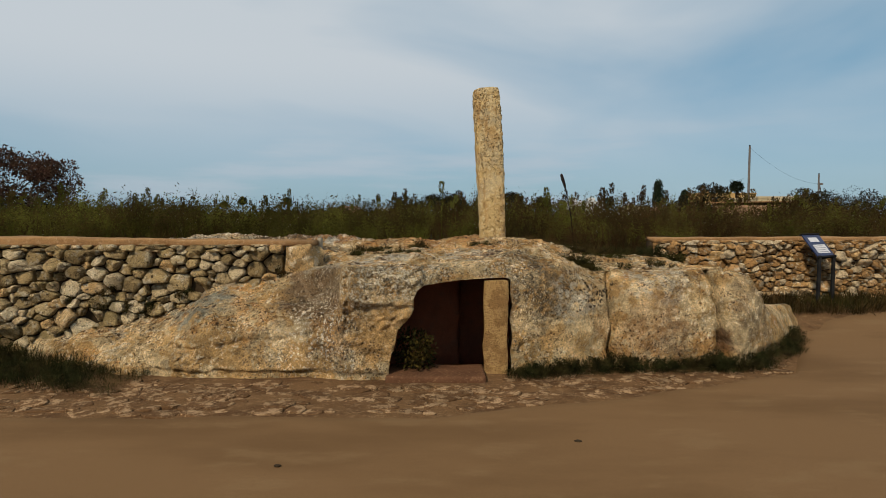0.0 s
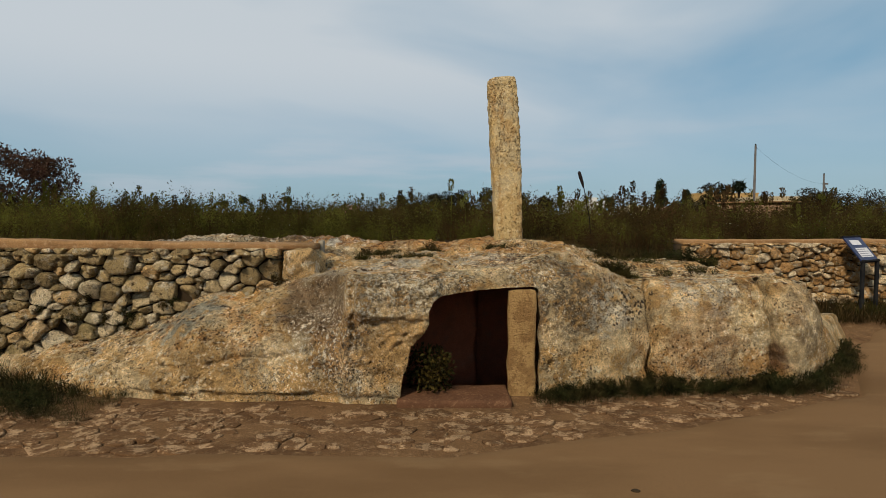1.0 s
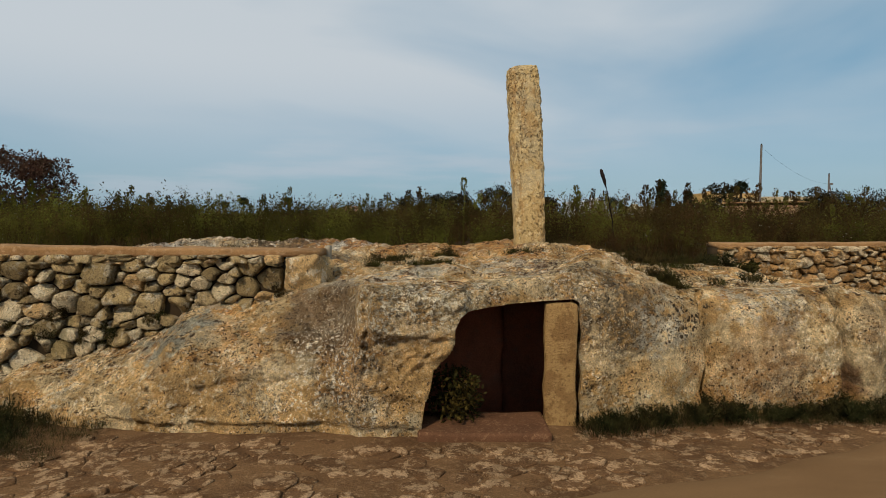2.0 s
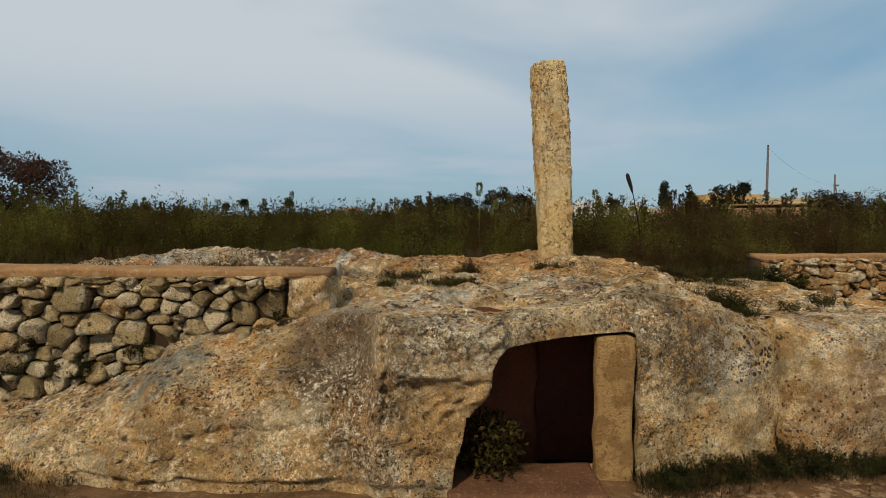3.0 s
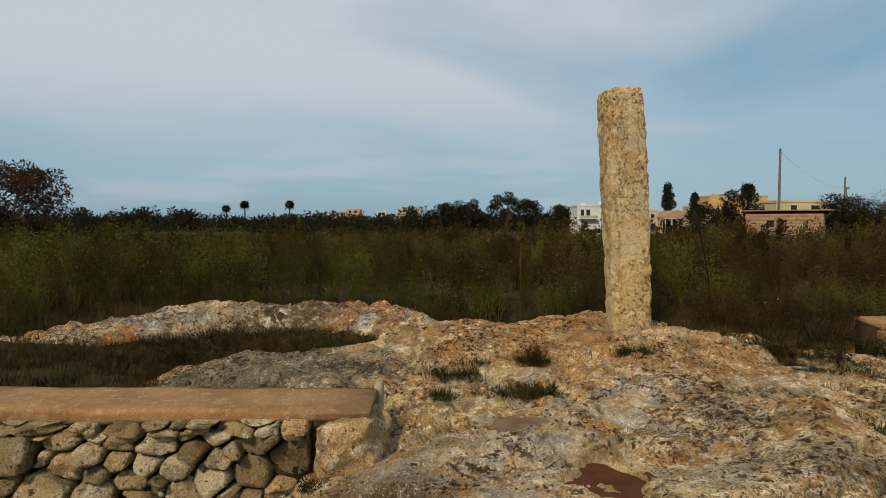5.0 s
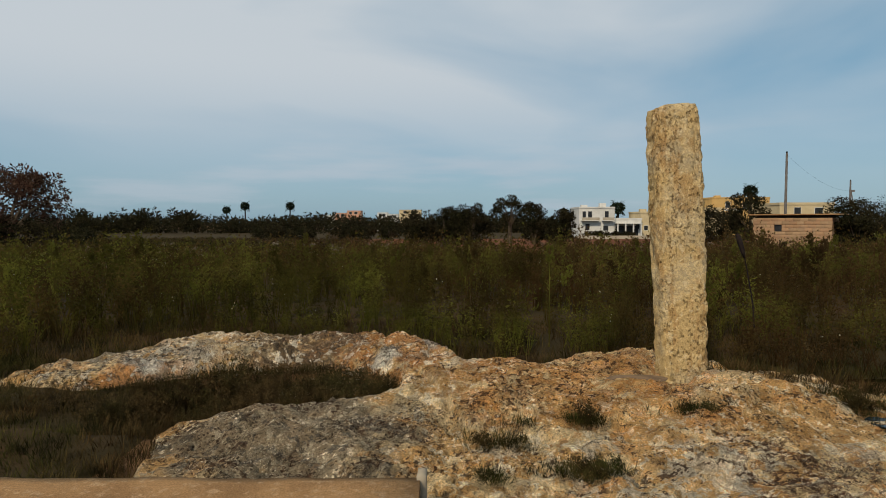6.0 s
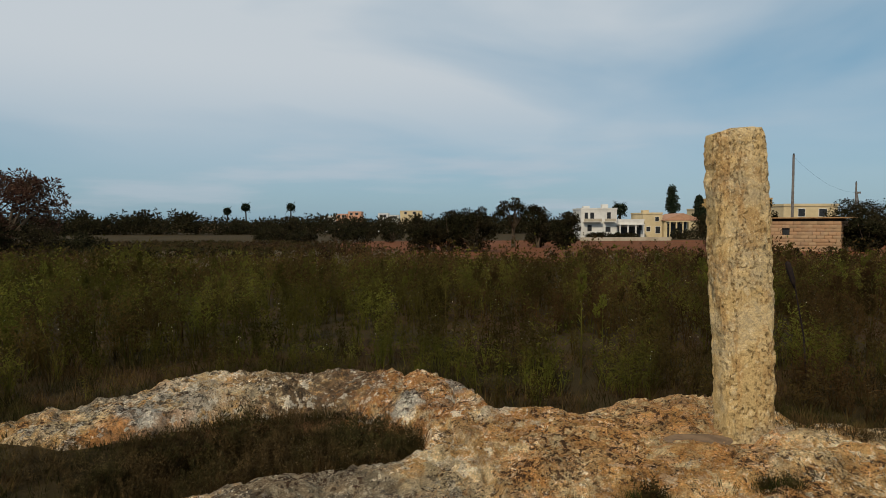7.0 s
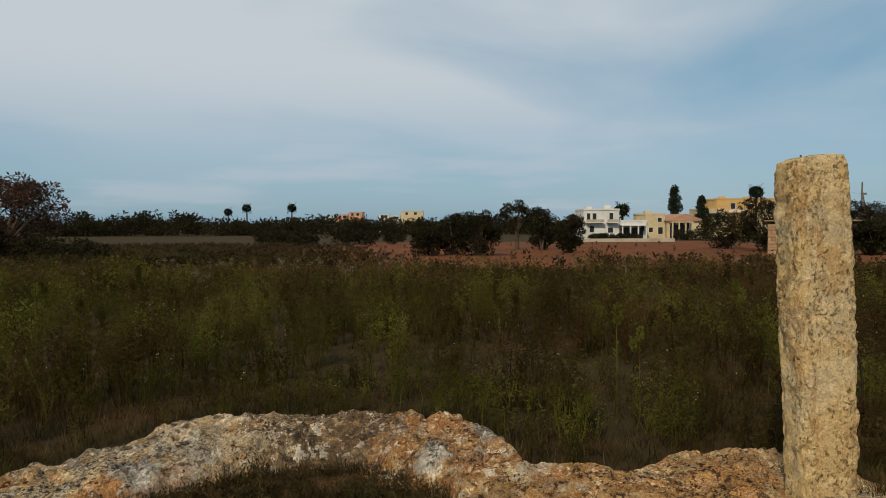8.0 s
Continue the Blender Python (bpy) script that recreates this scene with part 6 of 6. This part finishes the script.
house("white two-storey house with a flat roof", 31.5, 40.0, 145, 9, 5.3, WHITEWASH, [(1.2, 3.8, 0.8, 1.6), (2.6, 3.8, 0.9, 1.6), (6.6, 3.8, 0.9, 1.7), (2.0, 0.9, 1.0, 1.5), (6.4, 0.6, 1.2, 1.2)], "flat", None, balconies=[(0.4, 4.6, 2.3), (5.4, 8.0, 2.3)], tops=[(1.0, 0.9), (5.5, 1.3)])
house("low white house with a columned porch", 40.1, 46.8, 146, 8, 2.6, WHITEWASH, [(5.8, 0.9, 0.8, 1.2)], "flat", (0.2, 6.2, 1.6))
house("cream house with a stair tower", 46.9, 51.6, 147, 9, 4.2, CREAM, [(1.3, 0.6, 0.9, 1.1), (3.6, 0.4, 1.1, 1.6), (3.4, 3.0, 0.9, 1.0)], tops=[(0.6, 1.0)])
house("cream villa with a shallow tiled roof", 51.7, 60.4, 146, 10, 2.9, CREAM, [(1.5, 1.6, 1.0, 1.6), (3.2, 1.6, 1.2, 1.7), (4.8, 1.6, 1.0, 1.6)], "pitched", (0.4, 5.4, 2.3))
house("ochre house standing higher behind the others", 75.5, 92.0, 172, 10, 8.6, OCHRE, [(4.6, 6.8, 1.3, 1.6), (9.5, 6.6, 1.3, 1.6)], balconies=[(3.0, 7.5, 4.9)], tops=[(2.0, 1.0), (9.0, 0.9)])
house("small cream annexe of the ochre house", 69.5, 76.5, 168, 8, 5.6, CREAM, [(3.4, 4.2, 3.6, 1.1)])
house("long pale ochre house with a flat roof", 56.0, 65.2, 104, 9, 5.0, CREAM, [(3.0, 3.9, 1.1, 1.3), (6.6, 3.9, 1.3, 1.2)])
for x0, x1, top, mat, lab in ((-65, -58.5, 6.6, PINKISH, "far terracotta house"), (-58, -50, 8.0, PINKISH, "far terracotta house"), (-40, -34, 6.8, WHITEWASH, "far white house"), (-33.5, -28, 5.8, WHITEWASH, "far white house"), (-27, -14, 8.4, CREAM, "far cream apartment block"), (-72, -66.5, 5.2, WHITEWASH, "far white house"), (3.5, 9.0, 6.0, CREAM, "far cream house")):
    w = x1 - x0
    house(lab + " on the town's edge", x0, x1, 355, 9, top + 0.3, mat, [(w * 0.25, top - 0.8, 1.5, 1.5), (w * 0.65, top - 0.8, 1.8, 1.5)], group="houses of the far town")
solo("garden_wall", box(23.2, 39.5, 110, 110.3, ground_z(30, 110) - 0.3, -0.32), GARDENWALL, "long pale garden wall before the houses", "wall")


def hut():
    w, d, g, top = 5.25, 3.5, ground_z(25, 50) - 0.15, 2.76
    root = thing("stone_hut", "small tufa-block hut with a flat concrete roof", "hut", (23.3, 50.5, 0))
    root.rotation_euler = (0, 0, radians(-42))
    part("core", box(0.2, w - 0.2, 0.2, d - 0.2, g, top - 0.01), CORE, root)
    rng = np.random.default_rng(7)
    kinds, halves = [], []
    for length, store in ((0.245, kinds), (0.245, kinds), (0.245, kinds), (0.12, halves), (0.12, halves)):
        bm = box(-length, length, -0.11, 0.11, -0.127, 0.127, 0.016)
        for v in bm.verts:
            v.co += Vector(rng.normal(0, 0.005, 3))
        store.append(mesh_obj("block", bm, BLOCK))
    for j in range(int((top - g) / 0.26)):
        z = g + 0.13 + 0.26 * j
        for along, side in ((w, "front"), (d, "left"), (d, "right")):
            at = 0.0
            while at < along - 0.1:
                half = (at == 0.0 and j % 2) or along - at < 0.4
                step = 0.25 if half else 0.5
                c = at + step / 2
                at += step
                if side == "front" and j in (6, 7) and 1.3 < c < 2.2:
                    # a square opening two courses high, its sides made good with short blocks
                    if j % 2 == 0 and c < 1.5 or j % 2 and c != 1.5 and c != 2.0:
                        pass
                    else:
                        if j % 2:
                            part("block", halves[0], None, root).matrix_basis = pose(1.375 if c < 1.75 else 2.125, 0.1, z)
                        continue
                ob = part("block", (halves if half else kinds)[int(rng.integers(2))], None, root)
                push = rng.normal(0, 0.006)
                ob.matrix_basis = pose(c, 0.1 + push, z) if side == "front" else pose(0.1 if side == "left" else w - 0.1, c, z, 0, 0, 90)
    part("window_opening", box(1.4, 2.2, 0.13, 0.18, g + 1.5, g + 2.1), DARKGLASS, root, "dark window opening")
    part("roof_slab", box(-0.25, w + 0.5, -0.25, d + 0.3, top, top + 0.09, 0.02), CAP, root, "thin overhanging concrete slab")


hut()
for x, y, h, r, k in ((32.5, 138, 1.5, 1.6, 1), (35.2, 138, 1.6, 1.7, 2), (38.0, 138.5, 1.5, 1.6, 3), (41.0, 138, 1.4, 1.6, 4), (51.5, 136, 2.4, 2.2, 5), (54.8, 135, 2.6, 2.4, 6)):
    tree("hedge_bush", "clipped dark hedge before the houses", x, y, h, r, OLIVE, 130 + k, 0.02, 0.26, 90, 26, 0.8, "bush", "hedge before the houses", 1.2)
for x, y, h, r, k in ((3.38, 8.78, 1.0, 0.26, 1), (3.62, 8.72, 0.5, 0.24, 2)):
    tree("bush", "dark scrubby bush against the wall's end", x, y, h, r, UNDER, 140 + k, 0.05, 0.05, 130, 26, 0.9, "bush", "bushes by the wall", 1.0)

# pale dry seed heads above the far weeds
def dry_heads():
    rng = np.random.default_rng(111)
    chunks = []
    for _ in range(46):
        y = rng.uniform(19.0, 30.0)
        x = rng.uniform(-0.55 * y, 0.42 * y)
        z = ground_z(x, y)
        for _ in range(int(rng.integers(1, 5))):
            hx, hy, hz = x + rng.normal(0, 0.14), y + rng.normal(0, 0.1), z + rng.uniform(0.46, 0.74)
            n = 34
            d = unit(rng.normal(0, 1, (n, 3)))
            base = np.array([hx, hy, hz]) + d * rng.uniform(0.02, 0.085, n)[:, None] * np.array([1.0, 1.0, 0.6])
            side = unit(np.cross(d, rng.normal(0, 1, (n, 3))))
            chunks.append(leaf_quads(base, d, side, np.full(n, 0.05), np.full(n, 0.02)))
            stem = np.array([[hx - 0.006, hy, z], [hx + 0.006, hy, z], [hx + 0.005, hy, hz], [hx - 0.005, hy, hz]])
            chunks.append((stem, np.array([[0, 1, 2, 3]])))
    return data_mesh("seed_heads", *join(chunks), DRYHEAD)


solo("seed_heads", dry_heads(), None, "pale dry seed heads standing among the far weeds", "weeds", kind="stuff")

# ---- many pieces: the walls' stones and the stony strip ----
BIG_STONES = [(-2.95, 1.02, 0.111), (-3.2, 1.09, 0.078), (-3.37, 0.99, 0.05), (-3.25, 0.95, 0.067), (-3.1, 0.89, 0.062), (-3.21, 0.78, 0.099), (-3.06, 0.76, 0.089), (-2.95, 0.88, 0.052), (-2.79, 0.83, 0.089), (-2.69, 0.94, 0.059), (-2.56, 1, 0.055), (-2.7, 1.1, 0.069), (-2.48, 1.13, 0.051), (-2.33, 1.11, 0.062), (-2.44, 1.05, 0.046), (-2.25, 1.04, 0.067), (-2.44, 0.97, 0.054), (-2.31, 0.95, 0.055), (-2.17, 0.93, 0.054), (-2.08, 1.01, 0.055), (-1.97, 0.96, 0.054), (-2.04, 1.11, 0.07), (-1.77, 1.07, 0.068), (-2, 0.88, 0.07), (-1.81, 0.9, 0.073), (-1.59, 0.96, 0.108), (-2.37, 0.87, 0.061), (-2.36, 0.76, 0.085), (-2.13, 0.81, 0.061), (-2.54, 0.78, 0.075), (-2.78, 0.71, 0.076)]
left = drystone_wall("wall_west", "dry-stone wall of rounded field stones with a mortar cap", -7.2, -1.53, lambda x: 6.36 + 0.02 * (x + 1.5), 0.42, 0.12, 1.155, 0.040, 3, 0.105, STONE, -1.25, BIG_STONES, 0.013)
me_bm = rough_block(-1.50, -1.20, 6.325, 6.74, 0.84, 1.15, 0.05, 6.0, cut=0.09)
part("end_stone", me_bm, STONE, left, "large squared stone ending the wall", True)
part("mortar_remnant", rough_block(-1.268, -1.222, 6.77, 6.86, 0.96, 1.215, 0.012, 4.0, cut=0.02), GARDENWALL, left, "pale upright scrap of old mortar", True)
right = drystone_wall("wall_east", "dry-stone wall of pale ochre stones with a mortar cap", 3.2, 10.2, wall_right_y, 0.34, 0.10, 1.105, 0.045, 4, 0.092, WARMSTONE)


def stony_strip():
    rng = np.random.default_rng(8)
    strip = thing("pavement", "strip of worn flat stones set in trodden earth", "pavement", kind="structure")
    for poly in packed(rng, -3.6, 3.6, 4.6, 6.2, 0.11, 1.35):
        c = np.mean(poly, axis=0)
        if c[1] < road_edge(c[0]) + 0.04 or c[1] > base_y(c[0]) - 0.08 or (-0.5 < c[0] < 0.7 and c[1] > 5.45) or rng.uniform() < 0.2:
            continue
        me, c = pillow_mesh("flat_stone", poly, rng, float(rng.uniform(0.003, 0.012)), 0.05, 0.005, "floor", FLAT, 0)
        ob = part("flat_stone", me, None, strip)
        ob.location = (c[0], c[1], ground_z(c[0], c[1]) - 0.016 + rng.normal(0, 0.004))


FLAT = Nodes("flat_paving_stone", 0.95, "World")
FLAT.base((0.115, 0.063, 0.030)).over((0.28, 0.185, 0.105), FLAT.step(FLAT.noise(9.0, 9, 0.78), 0.49, 0.54))
FLAT.over((0.09, 0.05, 0.025), FLAT.step(FLAT.noise(14.0, 6, 0.7), 0.52, 0.62), 0.8).vary(FLAT.random_piece(), 0.75, 1.15).grain(90.0, 0.65, 1.35)
FLAT = FLAT.bump(FLAT.noise(40.0, 6, 0.7), 0.7, 0.015).done()
stony_strip()

# dead leaves and clods on the road
_r = np.random.default_rng(121)
for x, y, s in ((0.95, 4.1, 0.019), (-0.86, 3.72, 0.018), (1.2, 3.2, 0.012)):
    bm = bmesh.new()
    bmesh.ops.create_icosphere(bm, subdivisions=2, radius=s)
    for v in bm.verts:
        v.co = Vector((v.co.x * 1.3, v.co.y, v.co.z * 0.35)) * (1 + 0.4 * fbm(v.co.x * 30 + x, v.co.y * 30, v.co.z * 30, 1.0, 2))
    ob = solo("earth_clod", bm, CORE, "small dark clod lying on the road", "clod", "clods on the road", smooth=True)
    ob.location = (x, y, ground_z(x, y) + 0.012)
